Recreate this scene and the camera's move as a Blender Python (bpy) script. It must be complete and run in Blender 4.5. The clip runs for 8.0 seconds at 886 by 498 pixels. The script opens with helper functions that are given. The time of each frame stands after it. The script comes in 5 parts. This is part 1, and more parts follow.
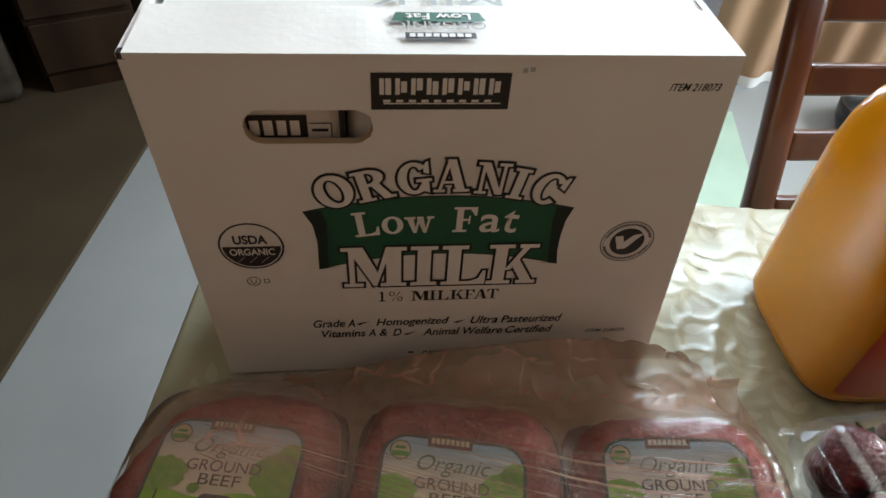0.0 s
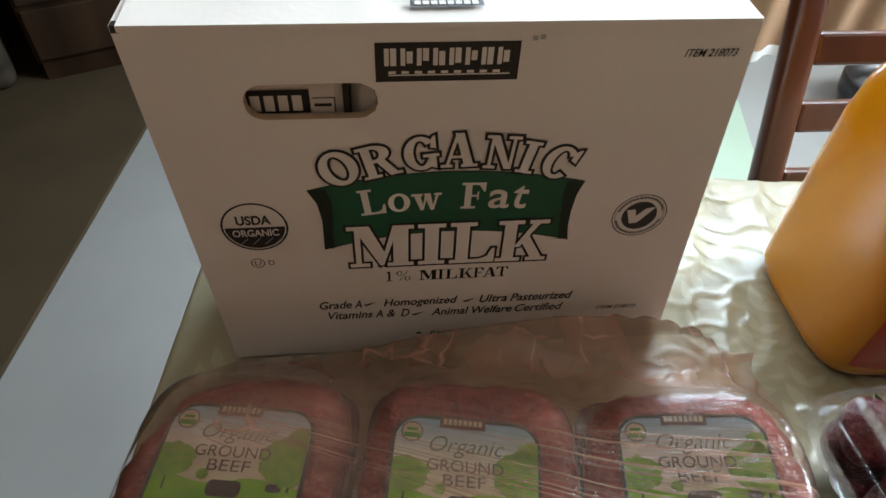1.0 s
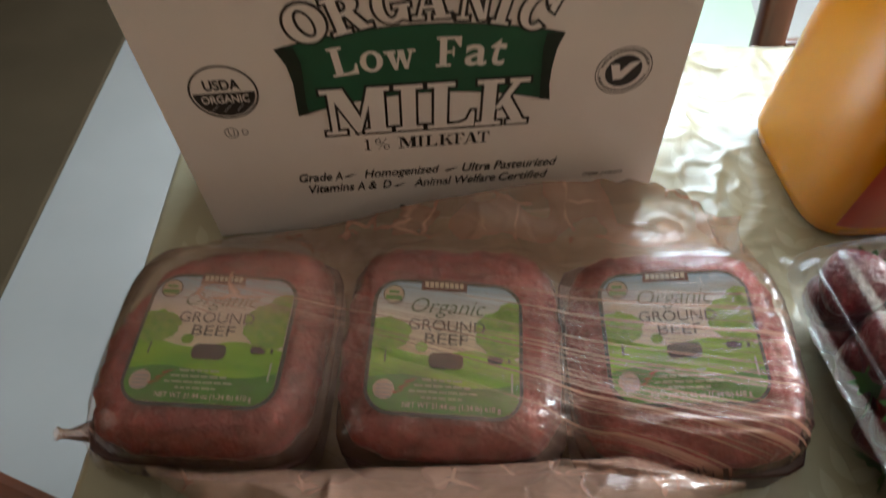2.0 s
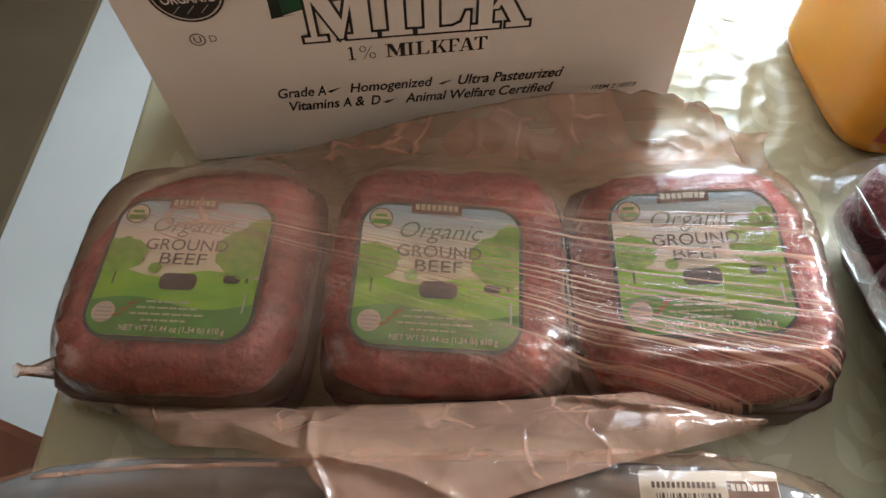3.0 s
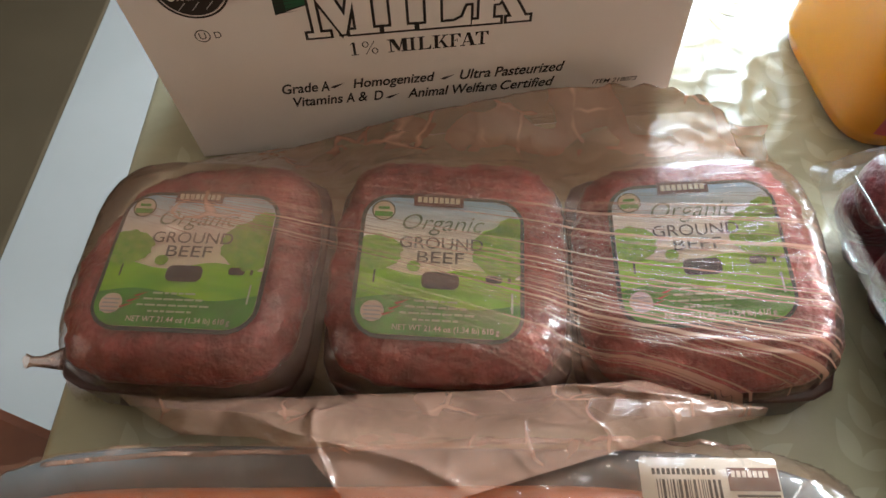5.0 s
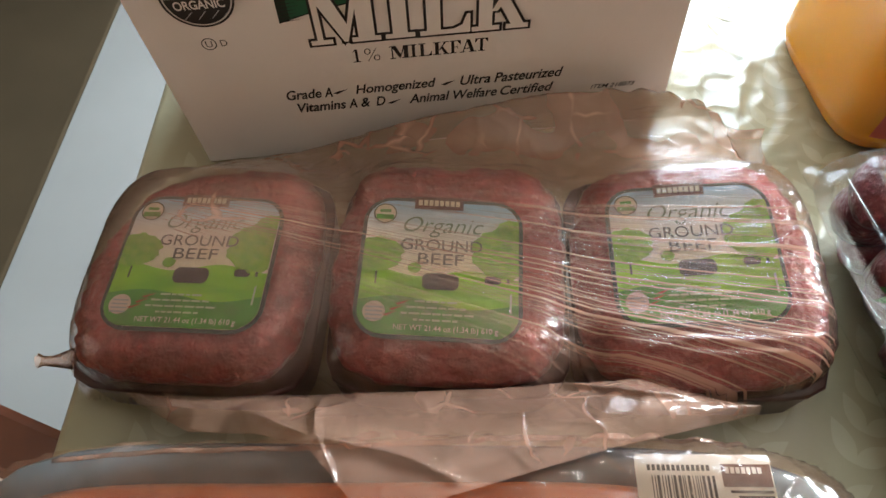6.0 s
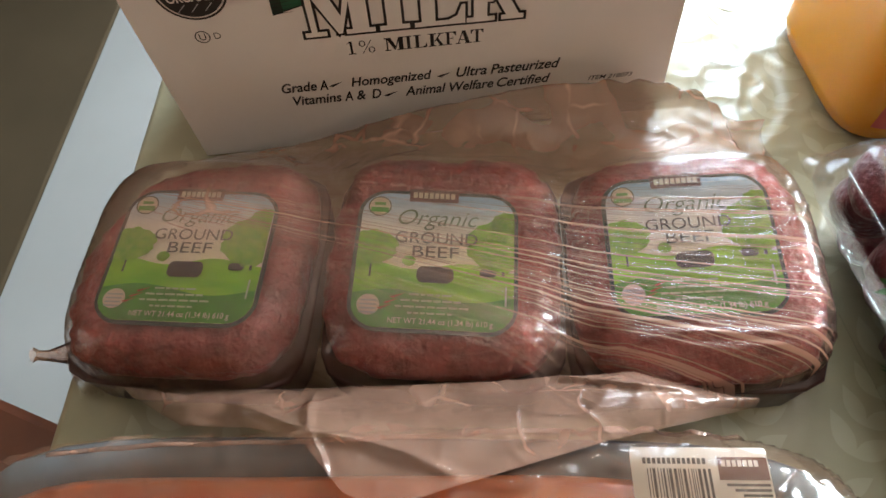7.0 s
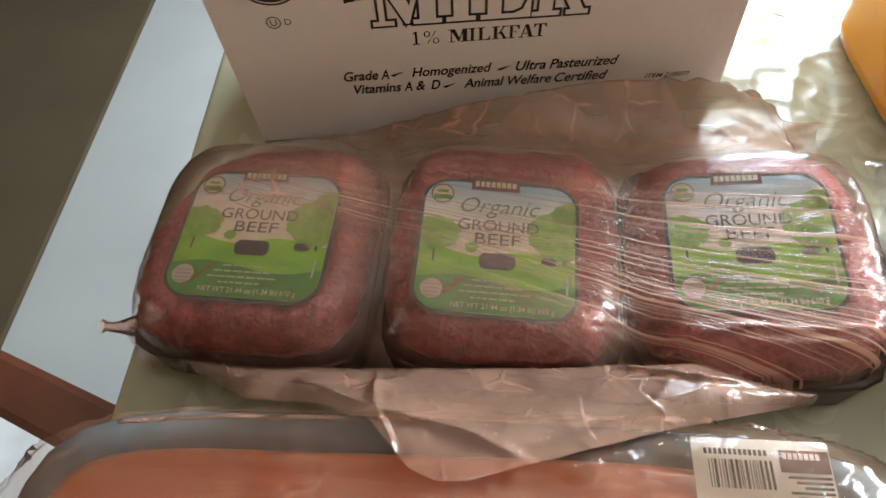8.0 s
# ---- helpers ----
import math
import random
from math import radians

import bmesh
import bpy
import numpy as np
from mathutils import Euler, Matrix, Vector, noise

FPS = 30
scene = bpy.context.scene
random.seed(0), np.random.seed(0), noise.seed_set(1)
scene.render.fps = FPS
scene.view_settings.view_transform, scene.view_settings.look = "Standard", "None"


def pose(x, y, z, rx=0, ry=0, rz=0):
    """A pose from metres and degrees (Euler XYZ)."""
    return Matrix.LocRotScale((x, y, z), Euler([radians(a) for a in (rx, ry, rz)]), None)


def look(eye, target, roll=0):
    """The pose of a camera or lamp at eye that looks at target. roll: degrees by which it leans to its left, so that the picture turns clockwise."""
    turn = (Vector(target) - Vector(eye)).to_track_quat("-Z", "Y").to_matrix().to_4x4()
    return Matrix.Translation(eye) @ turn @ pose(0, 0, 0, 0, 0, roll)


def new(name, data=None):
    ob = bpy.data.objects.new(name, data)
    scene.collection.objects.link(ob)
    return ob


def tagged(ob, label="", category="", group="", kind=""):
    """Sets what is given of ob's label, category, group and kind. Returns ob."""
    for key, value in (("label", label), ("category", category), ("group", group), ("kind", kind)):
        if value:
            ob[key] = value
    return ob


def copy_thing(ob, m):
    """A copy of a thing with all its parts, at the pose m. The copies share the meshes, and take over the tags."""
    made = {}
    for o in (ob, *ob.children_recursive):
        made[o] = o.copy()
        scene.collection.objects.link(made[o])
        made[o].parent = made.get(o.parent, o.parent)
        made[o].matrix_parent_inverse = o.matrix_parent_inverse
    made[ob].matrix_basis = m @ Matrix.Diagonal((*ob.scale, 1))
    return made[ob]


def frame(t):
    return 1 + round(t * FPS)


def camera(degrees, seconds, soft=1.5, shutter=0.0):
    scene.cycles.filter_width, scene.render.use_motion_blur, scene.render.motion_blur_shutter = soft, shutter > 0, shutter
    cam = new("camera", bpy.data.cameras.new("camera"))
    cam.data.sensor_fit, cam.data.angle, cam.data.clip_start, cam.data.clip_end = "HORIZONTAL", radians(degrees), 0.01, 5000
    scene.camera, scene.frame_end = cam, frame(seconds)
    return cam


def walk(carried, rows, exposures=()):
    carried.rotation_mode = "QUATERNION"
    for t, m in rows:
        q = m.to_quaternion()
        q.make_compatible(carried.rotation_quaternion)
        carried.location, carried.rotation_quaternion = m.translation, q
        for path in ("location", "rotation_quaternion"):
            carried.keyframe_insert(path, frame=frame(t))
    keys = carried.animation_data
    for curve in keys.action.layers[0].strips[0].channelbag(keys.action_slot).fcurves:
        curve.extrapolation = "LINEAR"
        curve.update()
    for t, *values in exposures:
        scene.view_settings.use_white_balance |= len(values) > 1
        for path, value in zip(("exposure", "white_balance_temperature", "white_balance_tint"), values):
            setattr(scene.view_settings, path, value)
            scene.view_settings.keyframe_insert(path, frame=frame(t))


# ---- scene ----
cam = camera(67.6, 8.0, soft=1.5, shutter=0.3)
PATH = [
    (0, (-0.038, 0.01, 1.154), (0.144, 1.411, -0.261), 4.0),
    (0.2, (-0.045, 0.014, 1.149), (0.143, 1.407, -0.274), 4.3),
    (0.3, (-0.046, 0.016, 1.149), (0.138, 1.405, -0.278), 4.0),
    (0.5, (-0.043, 0.018, 1.149), (0.136, 1.401, -0.284), 3.6),
    (0.7, (-0.043, 0.017, 1.147), (0.142, 1.402, -0.283), 3.4),
    (1, (-0.042, 0.015, 1.145), (0.138, 1.378, -0.307), 3.0),
    (1.5, (-0.04, 0.006, 1.143), (0.129, 1.336, -0.341), 1.9),
    (1.7, (-0.037, 0.003, 1.140), (0.151, 1.296, -0.374), 1.9),
    (1.8, (-0.036, 0.002, 1.139), (0.137, 1.247, -0.417), 1.7),
    (2, (-0.029, -0.002, 1.124), (0.122, 1.15, -0.503), 1.3),
    (2.2, (-0.026, 0.001, 1.111), (0.117, 1.076, -0.569), 1.1),
    (3.3, (-0.017, 0.01, 1.087), (0.081, 1.02, -0.636), -0.8),
    (3.5, (-0.018, 0.012, 1.087), (0.082, 1.028, -0.633), -0.7),
    (4, (-0.015, 0.011, 1.084), (0.076, 1.028, -0.636), -1.6),
    (4.5, (-0.019, 0.006, 1.087), (0.078, 1.029, -0.629), -1.2),
    (5, (-0.017, 0.001, 1.089), (0.07, 1.019, -0.631), -1.6),
    (6.5, (-0.012, -0.005, 1.096), (0.049, 1.032, -0.613), -3.1),
    (7, (-0.009, -0.005, 1.092), (0.042, 1.017, -0.627), -3.7),
    (7.5, (-0.019, -0.009, 1.093), (0.016, 1.006, -0.63), -3.5),
    (8, (-0.035, -0.013, 1.093), (-0.02, 1.022, -0.619), -3.4),
]
walk(cam, [(t, look(eye, target, roll)) for t, eye, target, roll in PATH],
     exposures=[(0, -0.92), (0.5, -0.84), (1.0, -0.80), (1.6, -0.64), (2.0, -0.50), (2.2, -0.26), (3.0, -0.04), (8.0, 0.05)])


# ---- light ----
world = bpy.data.worlds.new("sky")
scene.world = world
world.use_nodes = True
wn = world.node_tree.nodes
sky = wn.new("ShaderNodeTexSky")
sky.sky_type, sky.sun_disc, sky.sun_elevation, sky.sun_rotation = "NISHITA", False, radians(40), radians(25)
wn["Background"].inputs[1].default_value = 0.12
world.node_tree.links.new(sky.outputs[0], wn["Background"].inputs[0])


def area_lamp(name, m, sx, sy, watts, colour):
    data = bpy.data.lights.new(name, "AREA")
    data.shape, data.size, data.size_y, data.energy, data.color = "RECTANGLE", sx, sy, watts, colour
    ob = new(name, data)
    ob.matrix_world = m
    return ob


# daylight that comes in by the glass door behind the table
area_lamp("window_daylight", look((1.02, 2.02, 1.42), (0.98, 0.0, 0.8)), 1.45, 1.9, 205.0, (0.66, 0.84, 1.0))
# daylight from the window on the right, then a fill lamp added behind the camera
area_lamp("east_daylight", look((2.52, 0.85, 1.85), (0.0, 0.15, 0.8)), 1.0, 0.85, 275.0, (0.83, 0.94, 1.0))
# warm fill, added to lift the carton's front; no source is known there
area_lamp("side_fill", look((-2.9, -0.6, 1.5), (0.0, 0.0, 0.9)), 1.0, 1.0, 5.0, (1.0, 0.74, 0.50))


# ---- materials ----
def material(name, colour, rough=0.6, metal=0.0, vary=0.12, scale=30.0, bump=0.15, bump_scale=200.0, other=None, coat=0.0,
             sub=0.0, trans=0.0, stretch=(1, 1, 1), detail=6.0, spec=0.5, depth=0.002):
    """A surface whose colour wanders between two tones, with fine relief."""
    m = bpy.data.materials.new(name)
    m.use_nodes = True
    n, l = m.node_tree.nodes, m.node_tree.links
    b = n["Principled BSDF"]
    co = n.new("ShaderNodeTexCoord")
    mp = n.new("ShaderNodeMapping")
    mp.inputs["Scale"].default_value = stretch
    l.new(co.outputs["Object"], mp.inputs["Vector"])
    big = n.new("ShaderNodeTexNoise")
    big.inputs["Scale"].default_value, big.inputs["Detail"].default_value = scale, detail
    l.new(mp.outputs[0], big.inputs["Vector"])
    ramp = n.new("ShaderNodeValToRGB")
    two = other or tuple(c * (1 - vary) for c in colour)
    one = colour if other else tuple(min(1, c * (1 + vary * 0.6)) for c in colour)
    ramp.color_ramp.elements[0].position, ramp.color_ramp.elements[1].position = 0.32, 0.68
    ramp.color_ramp.elements[0].color, ramp.color_ramp.elements[1].color = (*two, 1), (*one, 1)
    l.new(big.outputs["Fac"], ramp.inputs[0])
    l.new(ramp.outputs[0], b.inputs["Base Color"])
    fine = n.new("ShaderNodeTexNoise")
    fine.inputs["Scale"].default_value, fine.inputs["Detail"].default_value = bump_scale, 4.0
    l.new(mp.outputs[0], fine.inputs["Vector"])
    bp = n.new("ShaderNodeBump")
    bp.inputs["Strength"].default_value, bp.inputs["Distance"].default_value = bump, depth
    l.new(fine.outputs["Fac"], bp.inputs["Height"])
    l.new(bp.outputs[0], b.inputs["Normal"])
    rr = n.new("ShaderNodeMapRange")
    rr.inputs["To Min"].default_value, rr.inputs["To Max"].default_value = max(0.02, rough - 0.07), min(1, rough + 0.07)
    l.new(big.outputs["Fac"], rr.inputs["Value"])
    l.new(rr.outputs[0], b.inputs["Roughness"])
    b.inputs["Metallic"].default_value = metal
    b.inputs["Coat Weight"].default_value = coat
    b.inputs["Coat Roughness"].default_value = 0.12
    b.inputs["Specular IOR Level"].default_value = spec
    b.inputs["Transmission Weight"].default_value = trans
    if sub:
        b.inputs["Subsurface Weight"].default_value = sub
        b.inputs["Subsurface Radius"].default_value = (0.02, 0.012, 0.006)
        b.inputs["Subsurface Scale"].default_value = 1.0
    return m


def film(name, tint, veil, amount, gloss, rough=0.12, bump=0.3, bump_scale=90.0, stretch=(1, 1, 1), stiff=False, fold_shine=0.0, where=""):
    """Thin plastic film: mostly see-through, with a milky veil and a crinkled shine."""
    m = bpy.data.materials.new(name)
    m.use_nodes = True
    n, l = m.node_tree.nodes, m.node_tree.links
    n.remove(n["Principled BSDF"])
    out = n["Material Output"]
    co, mp = n.new("ShaderNodeTexCoord"), n.new("ShaderNodeMapping")
    mp.inputs["Scale"].default_value = stretch
    l.new(co.outputs["Object"], mp.inputs["Vector"])
    ns = n.new("ShaderNodeTexNoise")
    ns.inputs["Scale"].default_value, ns.inputs["Detail"].default_value = bump_scale, 5.0
    ns.inputs["Distortion"].default_value = 1.3
    l.new(mp.outputs[0], ns.inputs["Vector"])
    bp = n.new("ShaderNodeBump")
    bp.inputs["Strength"].default_value, bp.inputs["Distance"].default_value = bump, 0.004
    l.new(ns.outputs["Fac"], bp.inputs["Height"])
    clear = n.new("ShaderNodeBsdfTransparent")
    clear.inputs[0].default_value = (*tint, 1)
    dif, tl = n.new("ShaderNodeBsdfDiffuse"), n.new("ShaderNodeBsdfTranslucent")
    dif.inputs[0].default_value = tl.inputs[0].default_value = (*veil, 1)
    milky = n.new("ShaderNodeMixShader")
    milky.inputs[0].default_value = 0.45
    l.new(dif.outputs[0], milky.inputs[1]), l.new(tl.outputs[0], milky.inputs[2])
    one = n.new("ShaderNodeMixShader")
    rng = n.new("ShaderNodeMapRange")
    rng.inputs["From Min"].default_value, rng.inputs["From Max"].default_value = 0.35, 0.7
    rng.inputs["To Min"].default_value, rng.inputs["To Max"].default_value = amount * 0.75, amount * 1.25
    l.new(ns.outputs["Fac"], rng.inputs["Value"])
    amount_out, height_out = rng.outputs[0], ns.outputs["Fac"]
    if fold_shine:
        # highlights along crumpled folds, painted as thin broken lines of whiter veil
        wob, off, vor, edge = n.new("ShaderNodeTexNoise"), n.new("ShaderNodeVectorMath"), n.new("ShaderNodeTexVoronoi"), n.new("ShaderNodeMapRange")
        wob.inputs["Scale"].default_value, wob.inputs["Detail"].default_value = 32.0, 2.0
        off.operation = "MULTIPLY_ADD"
        off.inputs[1].default_value = (0.025, 0.025, 0.025)
        vor.feature, vor.voronoi_dimensions = "DISTANCE_TO_EDGE", "3D"
        vor.inputs["Scale"].default_value = 30.0
        edge.inputs["From Min"].default_value, edge.inputs["From Max"].default_value = 0.0, 0.045
        edge.inputs["To Min"].default_value, edge.inputs["To Max"].default_value = 1.0, 0.0
        patch, line = n.new("ShaderNodeMapRange"), n.new("ShaderNodeMath")
        patch.inputs["From Min"].default_value, patch.inputs["From Max"].default_value = 0.47, 0.62
        line.operation = "MULTIPLY"
        l.new(co.outputs["Object"], wob.inputs["Vector"]), l.new(wob.outputs["Color"], off.inputs[0]), l.new(co.outputs["Object"], off.inputs[2])
        l.new(off.outputs[0], vor.inputs["Vector"]), l.new(vor.outputs["Distance"], edge.inputs["Value"])
        l.new(wob.outputs["Fac"], patch.inputs["Value"])
        l.new(edge.outputs[0], line.inputs[0]), l.new(patch.outputs[0], line.inputs[1])
        lines = line.outputs[0]
        if where:
            att, mask = n.new("ShaderNodeAttribute"), n.new("ShaderNodeMath")
            att.attribute_name, mask.operation = where, "MULTIPLY"
            l.new(att.outputs["Fac"], mask.inputs[0]), l.new(lines, mask.inputs[1])
            lines = mask.outputs[0]
        more, rise = n.new("ShaderNodeMath"), n.new("ShaderNodeMath")
        more.operation = rise.operation = "MULTIPLY_ADD"
        more.use_clamp = True
        more.inputs[1].default_value, rise.inputs[1].default_value = fold_shine, 0.8
        l.new(lines, more.inputs[0]), l.new(amount_out, more.inputs[2])
        l.new(lines, rise.inputs[0]), l.new(height_out, rise.inputs[2])
        amount_out = more.outputs[0]
        l.new(rise.outputs[0], bp.inputs["Height"])
    l.new(amount_out, one.inputs[0])
    l.new(clear.outputs[0], one.inputs[1]), l.new(milky.outputs[0], one.inputs[2])
    shine = n.new("ShaderNodeBsdfGlossy")
    shine.inputs["Roughness"].default_value = rough
    two = n.new("ShaderNodeMixShader")
    lw = n.new("ShaderNodeLayerWeight" if stiff else "ShaderNodeFresnel")
    lw.inputs[0].default_value = 0.35 if stiff else 1.45
    gain = n.new("ShaderNodeMath")
    gain.operation, gain.use_clamp = "MULTIPLY", True
    gain.inputs[1].default_value = gloss
    l.new(lw.outputs["Facing" if stiff else "Fac"], gain.inputs[0])
    l.new(gain.outputs[0], two.inputs[0])
    for s in (shine, lw):
        l.new(bp.outputs[0], s.inputs["Normal"])
    l.new(one.outputs[0], two.inputs[1]), l.new(shine.outputs[0], two.inputs[2])
    l.new(two.outputs[0], out.inputs[0])
    return m


def taut_film(name, tint, veil, amount, gloss):
    """Bag film pulled tight: as film(), with the shine of its fine creases painted as white streaks along u of the
    surface, and crumpled facets.
    """
    m = film(name, tint, veil, amount, gloss, rough=0.20, bump=0.40, bump_scale=20.0, fold_shine=0.30, where="slack")
    n, l = m.node_tree.nodes, m.node_tree.links
    uv = n.new("ShaderNodeUVMap")
    uv.uv_map = "fan"
    total = None
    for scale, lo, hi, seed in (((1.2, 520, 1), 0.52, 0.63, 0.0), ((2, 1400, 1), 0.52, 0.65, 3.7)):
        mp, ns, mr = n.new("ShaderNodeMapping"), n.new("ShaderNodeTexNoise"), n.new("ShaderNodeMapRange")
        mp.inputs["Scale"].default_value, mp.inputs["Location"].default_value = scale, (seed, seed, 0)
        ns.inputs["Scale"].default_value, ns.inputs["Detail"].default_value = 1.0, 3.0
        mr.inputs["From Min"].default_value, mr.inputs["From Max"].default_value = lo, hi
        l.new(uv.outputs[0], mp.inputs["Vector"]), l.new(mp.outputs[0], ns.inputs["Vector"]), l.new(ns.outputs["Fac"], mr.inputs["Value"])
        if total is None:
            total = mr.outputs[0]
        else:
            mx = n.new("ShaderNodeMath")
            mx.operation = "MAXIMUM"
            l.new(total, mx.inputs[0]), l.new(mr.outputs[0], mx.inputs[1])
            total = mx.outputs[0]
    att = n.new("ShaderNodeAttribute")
    att.attribute_name = "streak_shine"
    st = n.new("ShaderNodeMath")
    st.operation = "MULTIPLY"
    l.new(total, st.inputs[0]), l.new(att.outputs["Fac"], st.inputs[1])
    # the painted shine whitens the film along the creases, which stand up a little
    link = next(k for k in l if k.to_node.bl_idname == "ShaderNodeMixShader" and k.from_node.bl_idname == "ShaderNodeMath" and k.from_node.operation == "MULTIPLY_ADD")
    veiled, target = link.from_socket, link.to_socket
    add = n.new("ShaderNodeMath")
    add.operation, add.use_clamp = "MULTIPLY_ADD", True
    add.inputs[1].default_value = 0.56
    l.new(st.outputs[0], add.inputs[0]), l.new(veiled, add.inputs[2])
    loose, slack = n.new("ShaderNodeAttribute"), n.new("ShaderNodeMath")
    loose.attribute_name, slack.operation, slack.use_clamp = "slack", "MULTIPLY_ADD", True
    slack.inputs[1].default_value = 0.30
    l.new(loose.outputs["Fac"], slack.inputs[0]), l.new(add.outputs[0], slack.inputs[2])
    l.new(slack.outputs[0], target)
    bump = next(k for k in n if k.bl_idname == "ShaderNodeBump")
    second = n.new("ShaderNodeBump")
    second.inputs["Strength"].default_value, second.inputs["Distance"].default_value = 0.35, 0.001
    l.new(st.outputs[0], second.inputs["Height"])
    goals = [k.to_socket for k in bump.outputs[0].links]
    l.new(bump.outputs[0], second.inputs["Normal"])
    for g in goals:
        l.new(second.outputs[0], g)
    return m


CARD = material("white_cardboard", (0.80, 0.755, 0.715), 0.62, vary=0.05, scale=9, bump=0.12, bump_scale=160)
CARD_EDGE = material("cut_cardboard", (0.42, 0.29, 0.18), 0.85, scale=60)
INK = material("black_ink", (0.016, 0.013, 0.012), 0.5, vary=0.2, bump=0.05)
INK_GREEN = material("green_ink", (0.012, 0.10, 0.048), 0.5, vary=0.12, scale=14, bump=0.05)
INK_DARK_GREEN = material("dark_green_ink", (0.008, 0.03, 0.016), 0.5, vary=0.2, bump=0.05)
PAPER = material("white_print", (0.80, 0.755, 0.715), 0.6, vary=0.04, bump=0.05)
GREY_PRINT = material("grey_print", (0.42, 0.42, 0.42), 0.6, bump=0.05)
WOOD = material("reddish_brown_wood", (0.13, 0.034, 0.011), 0.32, other=(0.06, 0.015, 0.006), scale=14, stretch=(1, 1, 0.12), bump=0.08, coat=0.3)
CLOTH = material("olive_tablecloth", (0.34, 0.305, 0.19), 0.34, vary=0.10, scale=16, bump=0.16, bump_scale=60, spec=0.6, coat=0.8)
LEAFPRINT = material("pale_leaf_print", (0.40, 0.362, 0.238), 0.34, vary=0.10, scale=16, bump=0.16, bump_scale=60, spec=0.6, coat=0.8)
for cover in (CLOTH, LEAFPRINT):
    cover.node_tree.nodes["Principled BSDF"].inputs["Coat Roughness"].default_value = 0.27
FLOOR = material("pale_floor_tile", (0.215, 0.213, 0.205), 0.45, vary=0.08, scale=3, bump=0.05)
CARPET = material("brown_carpet", (0.046, 0.033, 0.019), 0.95, vary=0.14, scale=5, bump=0.35, bump_scale=500, depth=0.003, spec=0.06)
WALL = material("tan_wall", (0.27, 0.150, 0.075), 0.85, vary=0.05, scale=4)
DARKWOOD = material("dark_stained_wood", (0.030, 0.016, 0.008), 0.5, other=(0.014, 0.007, 0.004), scale=10, stretch=(1, 1, 0.15), bump=0.1, spec=0.15)
DARKWALL = material("brown_panel", (0.13, 0.09, 0.05), 0.7, vary=0.15, scale=5)
CEIL = material("ceiling_paint", (0.48, 0.40, 0.32), 0.9, vary=0.03, scale=3)
CURTAIN = material("tan_curtain", (0.36, 0.22, 0.13), 0.9, vary=0.08, scale=12, bump=0.3, bump_scale=500, stretch=(1, 1, 0.1))
DIM_FLOOR_GREEN = material("less_lit_floor_green", (0.27, 0.34, 0.26), 0.4, vary=0.06, scale=7)
SOFA = material("grey_woven_upholstery", (0.040, 0.032, 0.024), 0.95, vary=0.35, scale=30, bump=0.4, bump_scale=300, depth=0.003, spec=0.08)
WHITEPAINT = material("white_frame_paint", (0.75, 0.75, 0.73), 0.4, vary=0.04)
BLACKPL = material("black_plastic", (0.012, 0.011, 0.011), 0.3, vary=0.2)
MEAT = material("red_ground_meat", (0.36, 0.050, 0.046), 0.36, other=(0.18, 0.015, 0.017), scale=110, detail=9, bump=0.9, bump_scale=190, depth=0.004, coat=0.25)
TRAYPL = material("dark_wine_plastic", (0.040, 0.012, 0.010), 0.4, vary=0.2, scale=30)
LABEL_EDGE = material("dark_label_edge", (0.012, 0.03, 0.022), 0.3)
GRASS = material("printed_meadow", (0.36, 0.72, 0.016), 0.3, other=(0.17, 0.50, 0.012), scale=55, stretch=(0.35, 1.6, 1), bump=0.0)
GRASS_DARK = material("printed_dark_meadow", (0.07, 0.33, 0.025), 0.3, vary=0.25, scale=60, bump=0.0)
TREE = material("printed_tree", (0.14, 0.42, 0.02), 0.3, other=(0.32, 0.58, 0.06), scale=200, bump=0.0)
TRUNK = material("printed_trunk", (0.05, 0.07, 0.02), 0.3, bump=0.0)
COWINK = material("printed_dark_shape", (0.022, 0.017, 0.014), 0.3, bump=0.0)
LOGO_RED = material("dark_red_print", (0.10, 0.022, 0.016), 0.3, bump=0.0)
CREAM = material("cream_print", (0.74, 0.68, 0.52), 0.35, bump=0.0)
PINKISH = material("pale_pink_print", (0.70, 0.55, 0.47), 0.35, bump=0.0)
TXT_GREEN = material("green_lettering", (0.10, 0.17, 0.10), 0.35, bump=0.0)
TXT_DARK = material("dark_lettering", (0.05, 0.05, 0.045), 0.35, bump=0.0)
PALE_GREEN = material("pale_green_lettering", (0.50, 0.62, 0.36), 0.35, bump=0.0)
RED_MARK = material("red_print", (0.45, 0.06, 0.02), 0.35, bump=0.0)
JUICE = material("orange_juice_in_plastic", (0.58, 0.225, 0.003), 0.20, vary=0.05, scale=12, bump=0.04, sub=0.35, coat=0.3)
JUG_CAP = material("green_cap", (0.06, 0.25, 0.07), 0.4)
JUG_LABEL = material("red_jug_label", (0.36, 0.010, 0.010), 0.35, other=(0.48, 0.09, 0.012), scale=14, bump=0.0)
BERRY = material("ripe_strawberry", (0.15, 0.004, 0.009), 0.34, other=(0.065, 0.002, 0.005), scale=60, bump=0.7, bump_scale=330, coat=0.4, depth=0.003)
CALYX = material("strawberry_leaf", (0.05, 0.15, 0.03), 0.6, vary=0.3, scale=90)
SALMON = material("orange_salmon_flesh", (0.58, 0.105, 0.012), 0.34, other=(0.64, 0.17, 0.03), scale=26, stretch=(0.5, 3.0, 1), bump=0.25, bump_scale=120, coat=0.4)
FOAM_BLUE = material("teal_foam_tray", (0.07, 0.105, 0.125), 0.5, vary=0.1, scale=30)
